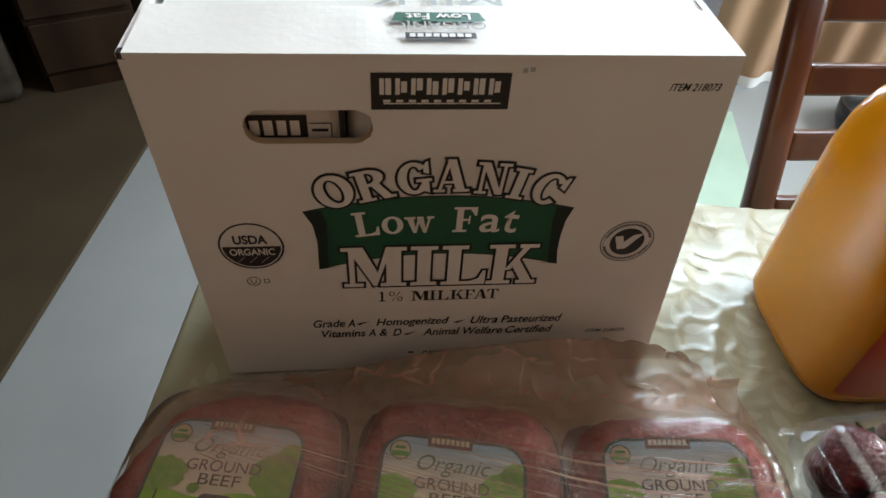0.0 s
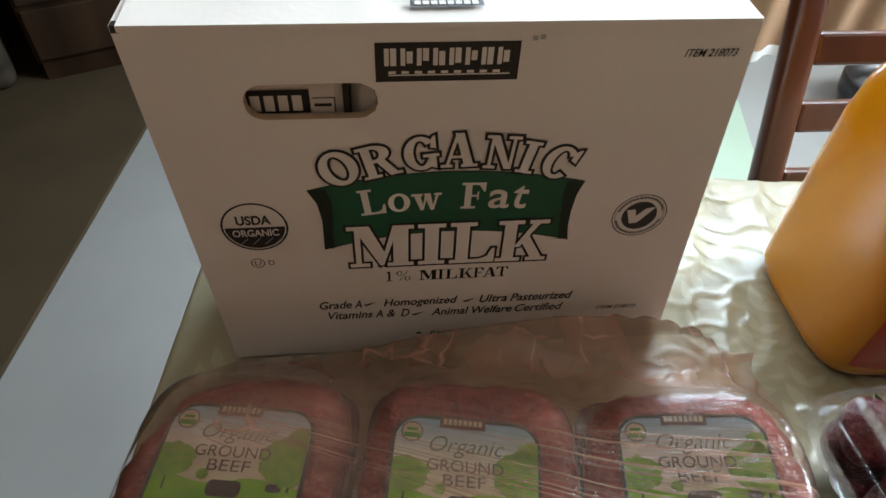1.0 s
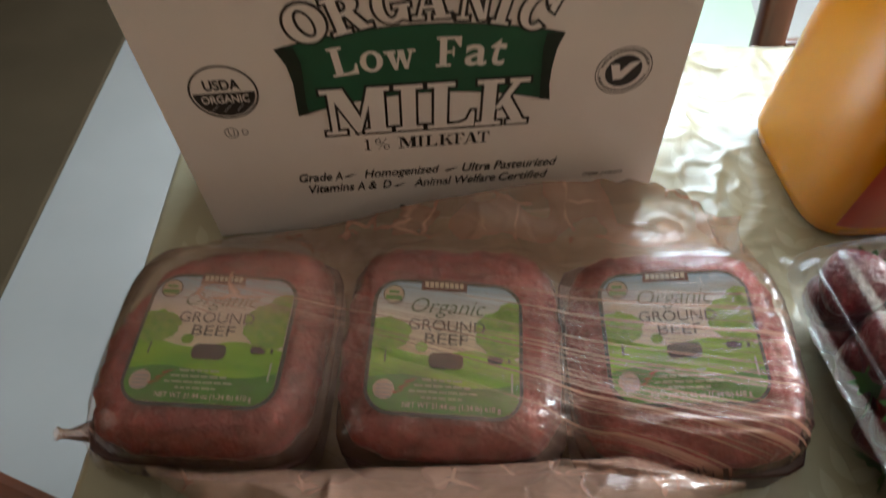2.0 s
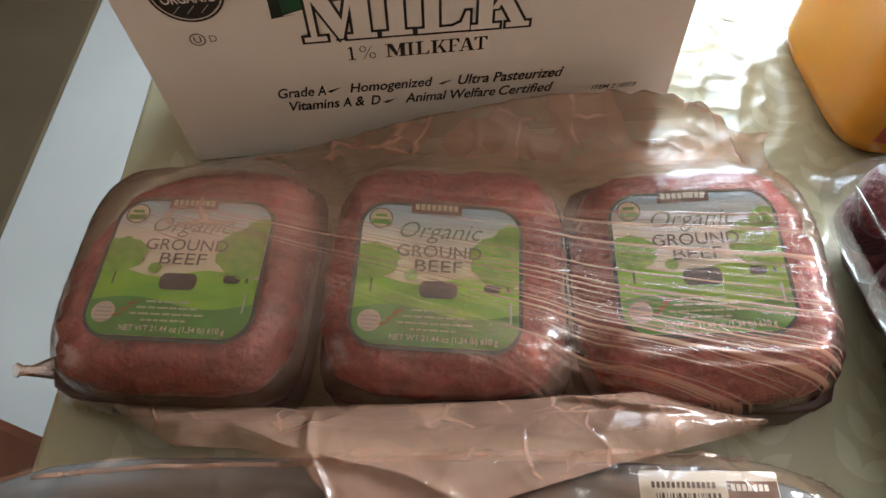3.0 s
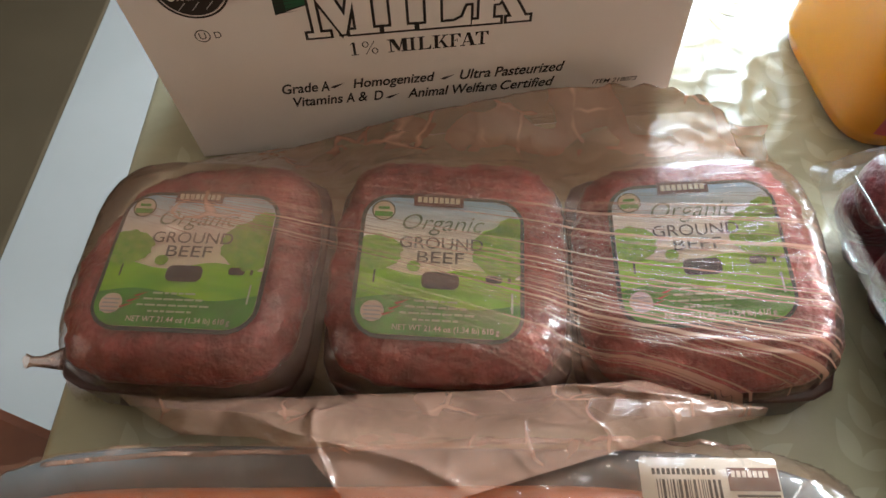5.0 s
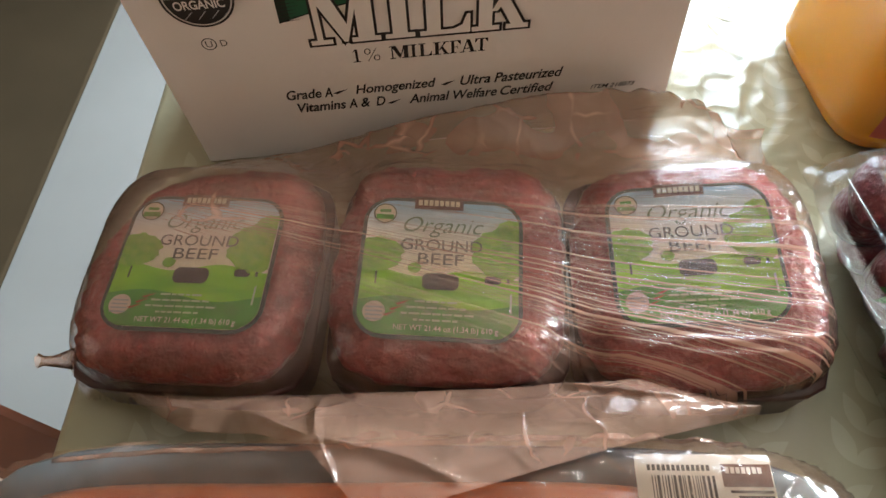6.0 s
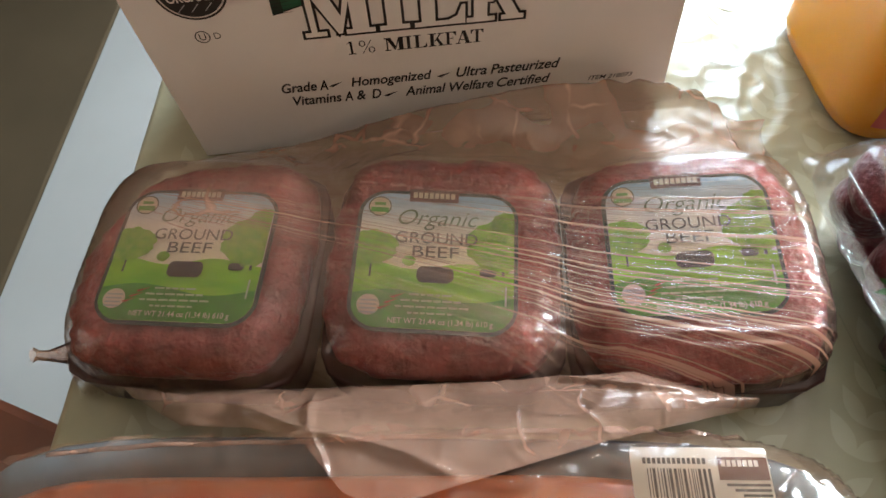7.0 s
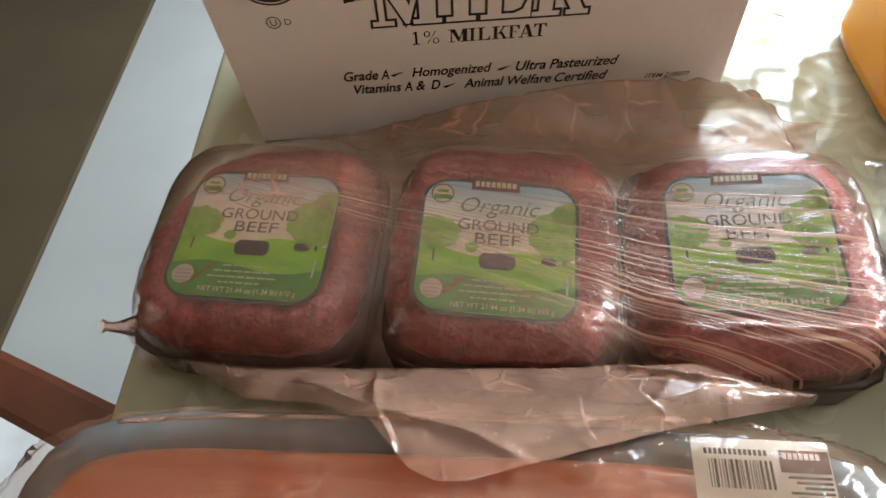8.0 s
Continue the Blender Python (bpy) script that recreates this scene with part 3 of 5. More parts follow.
cx, hang_x = fold_over(ga, TW, 0.16)
cy, hang_y = fold_over(gb + TD, TD, 0.16)
hang = hang_x + hang_y
cz = cloth_height(cx, cy - TD) - hang
flare = 0.003 * np.clip(hang / 0.16, 0, 1) * (1 + np.sin(40 * (ga + gb)))
cxx = cx + np.where(ga < 0, -flare, 0) + np.where(ga > TW, flare, 0)
cyy = cy - TD + np.where(gb > 0, flare, 0) + np.where(gb < -TD, -flare, 0)
cloth = thing("tablecloth", T, "olive-beige tablecloth with a pale leaf print over the table", "tablecloth")
part("fabric", sheet("fabric", cxx, cyy, cz), CLOTH, cloth, smooth=True)


def leaf_outline(x, y, a, size):
    pts = []
    for s in (1, -1):
        for i in range(8):
            u = i / 8 if s > 0 else 1 - i / 8
            wid = 0.21 * math.sin(math.pi * u ** 0.8) * size * s
            pts.append((x + math.cos(a) * u * size - math.sin(a) * wid, y + math.sin(a) * u * size + math.cos(a) * wid))
    return pts


leafs = bmesh.new()
rng = random.Random(11)
for row in range(16):
    for col in range(26):
        sx, sy = 0.020 + col * 0.052 + (row % 2) * 0.026, -0.02 - row * 0.052
        bend = rng.uniform(-0.3, 0.3)
        for k in range(3):
            for side in (-1, 1):
                a = radians(62) + bend + side * 0.75
                px, py = sx + 0.018 * k * math.cos(radians(62) + bend), sy - 0.03 + 0.018 * k * math.sin(radians(62) + bend)
                o = leaf_outline(px, py, a, 0.025 - 0.0024 * k)
                if all(0.004 < q[0] < TW - 0.01 and -TD + 0.01 < q[1] < -0.004 for q in o):
                    n8 = len(o) // 2
                    one, two = np.array(o[:n8 + 1]), np.array([o[0]] + o[:n8:-1] + [o[n8]])
                    strip = np.stack([one * (1 - f) + two * f for f in (0, .25, .5, .75, 1)])
                    hz_ = cloth_height(strip[..., 0], strip[..., 1]) + 0.0003
                    gv = [[leafs.verts.new((*q, z)) for q, z in zip(r_, h_)] for r_, h_ in zip(strip, hz_)]
                    for r0, r1 in zip(gv, gv[1:]):
                        for i in range(n8):
                            leafs.faces.new((r0[i], r0[i + 1], r1[i + 1], r1[i]))
lf = part("leaf_print", leafs, LEAFPRINT, cloth, "pale leaf print", smooth=True)
lf["kind"] = "stuff"


# ---- milk carton box ----
FACE = 0.29
carton = thing("milk_box", pose(0.0, FACE, 0.75), "white cardboard milk carton box with black and green print", "carton box")
XT, XB, HT, DP = (-0.155, 0.140), (-0.147, 0.157), 0.25, 0.105
WALLT = 0.004
SLOT = (-0.1055, -0.0415, 0.200, 0.2195)


def side_x(z):
    u = z / HT
    return XB[0] + (XT[0] - XB[0]) * u, XB[1] + (XT[1] - XB[1]) * u


# front panel with its grip hole
front = bmesh.new()
hole = round_rect(SLOT[1] - SLOT[0], SLOT[3] - SLOT[2], 0.0095, (SLOT[0] + SLOT[1]) / 2, (SLOT[2] + SLOT[3]) / 2, 8)
rj = random.Random(4)
hole = [(x + rj.uniform(-0.0004, 0.0004), z + rj.uniform(-0.0003, 0.0003)) for x, z in hole]


mx, mz = (SLOT[0] + SLOT[1]) / 2, (SLOT[2] + SLOT[3]) / 2
rim_ = [(XB[0], 0), (XB[1], 0), (XT[1], HT), (XT[0], HT)]
for y in (0, WALLT):
    for ring_ in (rim_, hole):
        vs = [front.verts.new((x, y, z)) for x, z in ring_]
        for i in range(len(vs)):
            front.edges.new((vs[i], vs[(i + 1) % len(vs)]))
    bmesh.ops.triangle_fill(front, use_beauty=True, edges=[e for e in front.edges if not e.link_faces])
front.verts.ensure_lookup_table()
half_ = len(front.verts) // 2
for lo_, n_ in ((0, 4), (4, len(hole))):
    for i in range(n_):
        j = (i + 1) % n_
        front.faces.new([front.verts[q] for q in (lo_ + i, lo_ + j, half_ + lo_ + j, half_ + lo_ + i)])
part("front_panel", front, CARD, carton)
hr = [[(x + (x - mx) * s, y, z + (z - mz) * s) for x, z in hole] for s, y in ((0.004, -0.0002), (-0.012, 0.0002), (-0.012, WALLT + 0.0005))]
part("grip_hole_edge", loft(hr, close=False), CARD_EDGE, carton, "rough brown cut edge of the grip hole")
for i, s in ((0, 1), (1, -1)):
    b = bmesh.new()
    vs = [b.verts.new(p) for p in [(XB[i], WALLT, 0), (XB[i], DP, 0), (XT[i], DP, HT), (XT[i], WALLT, HT), (XB[i] + s * WALLT, WALLT, 0), (XB[i] + s * WALLT, DP, 0), (XT[i] + s * WALLT, DP, HT), (XT[i] + s * WALLT, WALLT, HT)]]
    for f in ((0, 1, 2, 3), (7, 6, 5, 4), (0, 4, 5, 1), (1, 5, 6, 2), (2, 6, 7, 3), (3, 7, 4, 0)):
        b.faces.new([vs[q] for q in f])
    part("side_panel", b, CARD, carton)
b = bmesh.new()
vs = [b.verts.new(p) for y in (DP, DP - WALLT) for p in ((XB[0], y, 0), (XB[1], y, 0), (XT[1], y, HT), (XT[0], y, HT))]
for f in ((0, 1, 2, 3), (7, 6, 5, 4), (0, 4, 5, 1), (1, 5, 6, 2), (2, 6, 7, 3), (3, 7, 4, 0)):
    b.faces.new([vs[q] for q in f])
part("back_panel", b, CARD, carton)
part("bottom_panel", box(XB[0] + 0.005, XB[1] - 0.005, 0.005, DP - 0.005, 0.0005, 0.004), CARD, carton)
# top flaps: the front one stops at a slit, the back one lies a little lower


def flap(name, x0, x1, y0, y1, z0, lift0, lift1, label=""):
    xs, ys = np.meshgrid(np.linspace(x0, x1, 60), np.linspace(y0, y1, 14))
    u = (ys - y0) / (y1 - y0)
    zs = z0 + lift0 * (1 - u) + lift1 * u + 0.0007 * np.sin(xs * 70 + 1) * u + 0.0009 * np.exp(-((xs + 0.045) / 0.012) ** 2) * np.sin(u * 3)
    top = sheet(name, xs, ys, zs)
    low = sheet(name, xs, ys, zs - 0.003)
    bm = merge(top, low)
    bmesh.ops.bridge_loops(bm, edges=[e for e in bm.edges if e.is_boundary])
    return part(name, bm, CARD, carton, label, smooth=False)


flap("top_flap", XT[0] + 0.003, XT[1] - 0.001, -0.001, 0.046, HT, 0.0005, 0.0015)
flap("top_flap", XT[0] + 0.010, XT[1] - 0.004, 0.0475, DP - 0.001, HT - 0.0008, 0.0, 0.0005)
part("corner_gap", box(XT[0] + 0.0004, XT[0] + 0.0036, -0.0004, 0.004, HT - 0.0032, HT + 0.0003), INK, carton, "dark gap at the folded corner")

FP = lambda d: pose(0, -0.0002 - 0.00012 * d, -0.75, 90, 0, 0)     # print on the front: local x, y are world x, z


def printed(name, bm, mat, d=0, label="", on=None):
    bm.transform(FP(d))
    return part(name, bm, mat, on or carton, label)


lg = printed("logo", plate([(-0.042, 0.970), (0.026, 0.970), (0.026, 0.9905), (-0.042, 0.9905)]), INK, 0, "black rectangular logo with white bars")
printed("logo_mark", bars([b for i in range(8) for b in ((-0.0378 + 0.0076 * i, -0.0356 + 0.0076 * i, 0.9785, 0.9875), (-0.0350 + 0.0076 * i, -0.0322 + 0.0076 * i, 0.9785 + 0.0012 * (i % 3), 0.9875 - 0.0016 * (i % 2)))]), PAPER, 1, on=lg)
printed("logo_mark", bars([(-0.036, 0.022, 0.9732, 0.9739)] + [(-0.036 + 0.0062 * i, -0.0325 + 0.0062 * i, 0.9742, 0.9757) for i in range(9)]), PAPER, 1, on=lg)
printed("item_number", letters("ITEM 218073", 0.0265, 0.0042, 0.107, 0.9805, fat=0.012, shear=0.25), INK)
printed("item_number", letters("ITEM 218073", 0.028, 0.0034, 0.104, 0.7845, fat=0.012, shear=0.25), INK)
printed("faint_print", bars([(0.031, 0.0335, 0.9905, 0.993), (0.0345, 0.037, 0.991, 0.9935)]), GREY_PRINT)


# ribbon behind the words
def ribbon_pts():
    up, lo = [], []
    for i in range(25):
        u = i / 24
        x = -0.082 + 0.155 * u
        up.append((x, 0.903 + 0.0105 * (1 - (2 * u - 1) ** 2)))
        x2 = -0.0765 + 0.1475 * u
        lo.append((x2, 0.8565 + 0.0115 * (1 - (2 * u - 1) ** 2)))
    return up, lo


up, lo = ribbon_pts()
lside = [(-0.0775, 0.893), (-0.0758, 0.880), (-0.0762, 0.868)]
rside = [(0.0692, 0.868), (0.0690, 0.880), (0.0700, 0.893)]
rib = printed("ribbon", plate(up + list(reversed(rside)) + list(reversed(lo)) + list(reversed(lside))), INK_GREEN, 0, "green printed ribbon")
for s, edge in ((1, [(-0.082, 0.903), (-0.0775, 0.893), (-0.0758, 0.880), (-0.0762, 0.868), (-0.0765, 0.8565)]), (-1, [(0.073, 0.903), (0.0700, 0.893), (0.0690, 0.880), (0.0692, 0.868), (0.0710, 0.8565)])):
    wide = [0.010, 0.008, 0.006, 0.0055, 0.006]
    printed("ribbon_fold", plate(edge + [(x + s * w, z + 0.0008) for (x, z), w in reversed(list(zip(edge, wide)))]), INK_DARK_GREEN, 1, on=rib)
    hatch = bmesh.new()
    for i in range(22):
        u = i / 21 * 0.999
        j = int(u * 4)
        f = u * 4 - j
        x = edge[j][0] * (1 - f) + edge[j + 1][0] * f
        z = edge[j][1] * (1 - f) + edge[j + 1][1] * f
        hatch.faces.new([hatch.verts.new(p) for p in ((x, z, 0), (x + s * 0.013, z + 0.0016, 0), (x, z + 0.0007, 0))])
    printed("ribbon_hatching", hatch, INK, 2, on=rib)["kind"] = "stuff"
outline = [(p, q) for p, q in zip(up, up[1:])] + [(p, q) for p, q in zip(lo, lo[1:])]
ob_ = bmesh.new()
for (x0, z0), (x1, z1) in outline:
    ob_.faces.new([ob_.verts.new(p) for p in ((x0, z0 - 0.0004, 0), (x1, z1 - 0.0004, 0), (x1, z1 + 0.0004, 0), (x0, z0 + 0.0004, 0))])
printed("ribbon_outline", ob_, INK, 1, on=rib)["kind"] = "stuff"


def span(x0, x1, y0=0.0, y1=1.0):
    return [(x0, y0), (x1, y0), (x1, y1), (x0, y1)]


def bow(cx, cy, rx, ry, ix, iy, a0, a1, k=18):
    """A piece of an oval ring, from angle a0 to a1."""
    ang = [radians(a0 + (a1 - a0) * i / k) for i in range(k + 1)]
    return [(cx + rx * math.cos(a), cy + ry * math.sin(a)) for a in ang] + [(cx + ix * math.cos(a), cy + iy * math.sin(a)) for a in reversed(ang)]


SL = 0.09
RING = [bow(.5, .5, .5, .5, .23, .37, 85, 275), bow(.5, .5, .5, .5, .23, .37, -95, 95)]
GLYPHS = {
    "I": [span(.25, .75), span(0, 1, 0, SL), span(0, 1, 1 - SL, 1)],
    "M": [span(.10, .19), [(.50, .02), (.56, .02), (.82, 1), (.72, 1)], [(.08, 1), (.50, .02), (.60, .30), (.34, 1)], span(.72, .97), span(0, .33, 0, SL), span(.62, 1.06, 0, SL), span(-.02, .30, 1 - SL, 1), span(.72, 1.06, 1 - SL, 1)],
    "L": [span(.12, .40), span(-.02, .56, 1 - SL, 1), span(-.02, 1, 0, SL), [(.66, SL), (.66, 0), (1, 0), (1, .36), (.93, .36), (.84, .16)]],
    "K": [span(.13, .38), span(0, .52, 0, SL), span(0, .52, 1 - SL, 1), [(.36, .36), (.48, .36), (.86, .95), (.72, .95)], [(.48, .52), (.76, .04), (1.0, .04), (.62, .68)], span(.64, 1.06, 0, SL), span(.62, 1.02, 1 - SL, 1)],
    "O": RING, "o": RING,
    "C": [bow(.5, .5, .5, .5, .22, .38, 38, 318, 26), [(.78, .64), (.98, .58), (.98, 1.0), (.90, .98), (.80, .86)]],
    "G": [bow(.5, .5, .5, .5, .22, .38, 40, 330, 26), [(.80, .66), (.97, .62), (.97, 1.0), (.90, .98), (.82, .88)], span(.56, 1.04, .38, .47), [(.72, .10), (.95, .02), (.95, .42), (.72, .42)]],
    "R": [span(.13, .37), span(0, .50, 0, SL), span(0, .40, 1 - SL, 1), bow(.42, .735, .44, .265, .17, .165, -92, 92), span(.35, .44, .90, 1), span(.35, .44, .47, .57), [(.44, .52), (.72, 0), (.98, 0), (.68, .54)], span(.74, 1.06, 0, SL)],
    "A": [[(.12, 0), (.21, 0), (.52, 1), (.42, 1)], [(.66, 0), (.92, 0), (.62, 1), (.38, 1)], span(.26, .72, .27, .35), span(0, .33, 0, SL), span(.57, 1.03, 0, SL)],
    "N": [span(.13, .23), span(.77, .87), [(.08, 1), (.66, 0), (.87, 0), (.34, 1)], span(0, .37, 0, SL), span(-.02, .30, 1 - SL, 1), span(.62, 1.02, 1 - SL, 1)],
    "F": [span(.14, .42), span(0, .62, 0, SL), span(0, 1, 1 - SL, 1), [(.70, 1 - SL), (.93, .66), (1, .66), (1, 1), (.70, 1)], span(.40, .72, .46, .54), span(.66, .73, .34, .66)],
    "T": [span(.38, .62), span(.22, .78, 0, SL), span(0, 1, 1 - SL, 1), [(0, 1), (0, .68), (.06, .68), (.26, .95)], [(1, .68), (1, 1), (.74, .95), (.94, .68)]],
    "w": [[(.33, 0), (.41, 0), (.57, 1), (.49, 1)], [(.68, 0), (.76, 0), (.95, 1), (.86, 1)], [(.06, 1), (.30, 0), (.42, 0), (.30, 1)], [(.42, 1), (.65, 0), (.77, 0), (.65, 1)], span(0, .38, .86, 1), span(.78, 1.04, .86, 1)],
    "1": [span(.38, .66), span(.12, .92, 0, SL), [(.10, .78), (.45, .88), (.45, 1), (.38, 1)]],
    "%": [bow(.22, .76, .22, .24, .12, .17, 0, 359), bow(.78, .24, .22, .24, .12, .17, 0, 359), [(.16, 0), (.24, 0), (.84, 1), (.76, 1)]],
}


def grown(pts, g):
    """A polygon whose sides move outwards by g."""
    area = sum(x0 * y1 - x1 * y0 for (x0, y0), (x1, y1) in zip(pts, pts[1:] + pts[:1]))
    if area < 0:
        pts = pts[::-1]
    out = []
    for i in range(len(pts)):
        a, b, c = Vector(pts[i - 1]), Vector(pts[i]), Vector(pts[(i + 1) % len(pts)])
        d0, d1 = b - a, c - b
        if d0.length < 1e-7 or d1.length < 1e-7:
            continue
        n0, n1 = Vector((d0.y, -d0.x)).normalized(), Vector((d1.y, -d1.x)).normalized()
        m = (n0 + n1) / max(0.35, 1 + n0.dot(n1))
        out.append(tuple(b + m * g))
    return out


def serif_glyph(ch, w, h, grow=0.0):
    """One serif letter from its strokes, its foot centred on the origin."""
    return merge(*[plate(grown([((x - 0.5) * w, y * h) for x, y in pts], grow), 0.000012 * k) for k, pts in enumerate(GLYPHS[ch])])


def outlined_letters(rows, line):
    """Big white letters with a black outline, each at its own place and lean."""
    for ch, x, z, w, h, lean in rows:
        m = pose(x, z, 0, 0, 0, lean)
        b = printed("letter", moved(serif_glyph(ch, w, h, line), m), INK, 3, "bold black-outlined white letter")
        printed("letter_fill", moved(serif_glyph(ch, w, h), m), PAPER, 5, on=b)


outlined_letters((("O", -0.0590, 0.9072, 0.0205, 0.0235, 24), ("R", -0.0402, 0.9118, 0.0200, 0.0216, 14), ("G", -0.0190, 0.9155, 0.0178, 0.0222, 6), ("A", 0.0003, 0.9168, 0.0195, 0.0226, 1),
                  ("N", 0.0222, 0.9148, 0.0180, 0.0220, -5), ("I", 0.0360, 0.9112, 0.0096, 0.0216, -12), ("C", 0.0522, 0.9068, 0.0180, 0.0228, -20)), 0.0015)
for ch, x, z, w, h, lean in (("L", -0.0460, 0.8838, 0.0140, 0.0190, 7), ("o", -0.0315, 0.8850, 0.0125, 0.0140, 4), ("w", -0.0165, 0.8856, 0.0165, 0.0128, 2), ("F", 0.0098, 0.8856, 0.0135, 0.0195, -1)):
    printed("ribbon_letter", moved(serif_glyph(ch, w, h), pose(x, z, 0, 0, 0, lean)), PAPER, 2.5, on=rib)
for ch, x, z, w, h, lean in (("a", 0.0190, 0.8856, 0.0115, 0.0135, -3), ("t", 0.0318, 0.8854, 0.0085, 0.0165, -8)):
    printed("ribbon_letter", moved(letters(ch, w, h, 0, 0, 0, 0.012), pose(x, z, 0, 0, 0, lean)), PAPER, 2.5, on=rib)
outlined_letters((("M", -0.0440, 0.8398, 0.0365, 0.0348, 0), ("I", -0.0128, 0.8398, 0.0165, 0.0348, 0), ("L", 0.0125, 0.8396, 0.0275, 0.0350, 0), ("K", 0.0420, 0.8394, 0.0300, 0.0352, 0)), 0.0015)
for ch, x, w in (("1", -0.0390, 0.0056), ("%", -0.0300, 0.0090), ("M", -0.0145, 0.0112), ("I", -0.0063, 0.0040), ("L", 0.0005, 0.0076), ("K", 0.0094, 0.0090), ("F", 0.0178, 0.0066), ("A", 0.0252, 0.0094), ("T", 0.0330, 0.0076)):
    printed("milkfat_letter", moved(serif_glyph(ch, w, 0.0096, -0.00012), pose(x, 0.8242, 0)), INK)
for body, x0, x1, zb in (("Grade", -0.0848, -0.0640, 0.7992), ("A", -0.0622, -0.0575, 0.7990), ("Homogenized", -0.0430, 0.0055, 0.7970), ("Ultra", 0.0208, 0.0390, 0.7985), ("Pasteurized", 0.0418, 0.0838, 0.7983),
                         ("Vitamins", -0.0800, -0.0508, 0.7880), ("A", -0.0488, -0.0440, 0.7879), ("&", -0.0412, -0.0360, 0.7878), ("D", -0.0318, -0.0262, 0.7877), ("Animal", -0.0112, 0.0138, 0.7870), ("Welfare", 0.0164, 0.0436, 0.7868), ("Certified", 0.0460, 0.0790, 0.7866)):
    printed("small_word", letters(body, x1 - x0, 0.0075 + (0.0019 if "g" in body else 0), x0, zb, fat=0.018, shear=0.24), INK)
for x, z in ((-0.0568, 0.8015), (0.0088, 0.8005), (-0.0250, 0.7890)):
    printed("tick_mark", plate([(x, z), (x + 0.0025, z - 0.0010), (x + 0.0090, z + 0.0026), (x + 0.0030, z + 0.0012)]), INK)
printed("word_gallon", letters("GALLON", 0.0215, 0.0072, -0.0115, 0.7618, fat=0.02), INK)
printed("print_bar", bars([(-0.0215, -0.0180, 0.7668, 0.7688)]), INK)
# round marks
us = printed("round_mark", ring_plate(0.0375, 0.0375, 0.0012, -0.114, 0.8768), INK, 0, "black ringed round printed mark")
halfdisc = [p for p in oval(0.0335, 0.0335, -0.114, 0.8768, 48) if p[1] <= 0.8768]
printed("mark_half", plate(sorted(halfdisc, key=lambda p: math.atan2(p[1] - 0.8768, p[0] + 0.114) if p[1] < 0.87679 else (-math.pi if p[0] < -0.114 else 0))), INK, 0, on=us)
printed("mark_word", letters("USDA", 0.0188, 0.0066, -0.1236, 0.8790, fat=0.035), INK, 0, on=us)
printed("mark_word", letters("ORGANIC", 0.0258, 0.0052, -0.1270, 0.8698, fat=0.022), PAPER, 1, on=us)
for x_ in (-0.124, -0.117, -0.110, -0.104):
    printed("mark_furrow", plate([(x_, 0.8632 + 0.06 * abs(x_ + 0.114)), (x_ + 0.0004, 0.8630 + 0.06 * abs(x_ + 0.114)), (x_ + 0.0052, 0.8680), (x_ + 0.0046, 0.8682)]), GREY_PRINT, 1, on=us)
ud = printed("small_ring_mark", merge(ring_plate(0.0082, 0.0082, 0.0006, -0.117, 0.8468), letters("U", 0.0036, 0.0044, -0.1188, 0.8446)), INK, 0)
printed("letter_d", letters("D", 0.0036, 0.0042, -0.1108, 0.8447), INK)
se = printed("round_seal", merge(ring_plate(0.0335, 0.0340, 0.0006, 0.112, 0.8742), ring_plate(0.0300, 0.0305, 0.0003, 0.112, 0.8742)), INK, 0, "round printed seal with a white tick")
printed("seal_disc", plate(oval(0.0215, 0.0225, 0.112, 0.8742)), INK, 0, on=se)
printed("seal_tick", plate([(0.1035, 0.8790), (0.1085, 0.8795), (0.1100, 0.8740), (0.1150, 0.8800), (0.1210, 0.8810), (0.1120, 0.8685), (0.1070, 0.8680)]), PAPER, 1, on=se)
arc = bmesh.new()
for i in range(40):
    a = 2 * math.pi * i / 40
    if abs(math.sin(a)) > 0.3:
        p = Vector((0.112 + 0.0139 * math.cos(a), 0.8742 + 0.0142 * math.sin(a), 0))
        t_ = Vector((-math.sin(a), math.cos(a), 0)) * 0.0008
        n_ = Vector((math.cos(a), math.sin(a), 0)) * 0.0006
        arc.faces.new([arc.verts.new(q) for q in (p - t_ - n_, p + t_ - n_, p + t_ + n_, p - t_ + n_)])
printed("seal_print", arc, INK, 0, on=se)
# print on the top, which reads from the far side
TP = lambda d, y: pose(-0.008, y, HT + 0.0026 + 0.0003 * d, 0, 0, 180)
tl_ = part("top_logo", moved(plate([(-0.017, -0.003), (0.017, -0.003), (0.017, 0.003), (-0.017, 0.003)]), TP(0, 0.013)), INK, carton, "small black logo on the top flap")
part("logo_mark", moved(bars([(-0.0145 + 0.0038 * i, -0.0116 + 0.0038 * i, -0.0016, 0.0018) for i in range(8)]), TP(1, 0.013)), PAPER, tl_)
part("top_word", moved(letters("ORGANIC", 0.046, 0.0080, -0.023, -0.004, fat=-0.0), TP(0, 0.0235)), GREY_PRINT, carton)
tr_ = part("top_ribbon", moved(plate([(-0.021, -0.003), (0.021, -0.003), (0.0235, 0.006), (0.012, 0.0068), (-0.012, 0.0068), (-0.0235, 0.006)]), TP(0, 0.0340)), INK_GREEN, carton)
part("top_word", moved(letters("Low Fat", 0.032, 0.0062, -0.016, -0.0012, fat=0.02), TP(1, 0.0340)), PAPER, carton)
part("top_word", moved(letters("MILK", 0.070, 0.018, -0.035, -0.009, fat=0.0), TP(-4, 0.0565)), GREY_PRINT, carton)

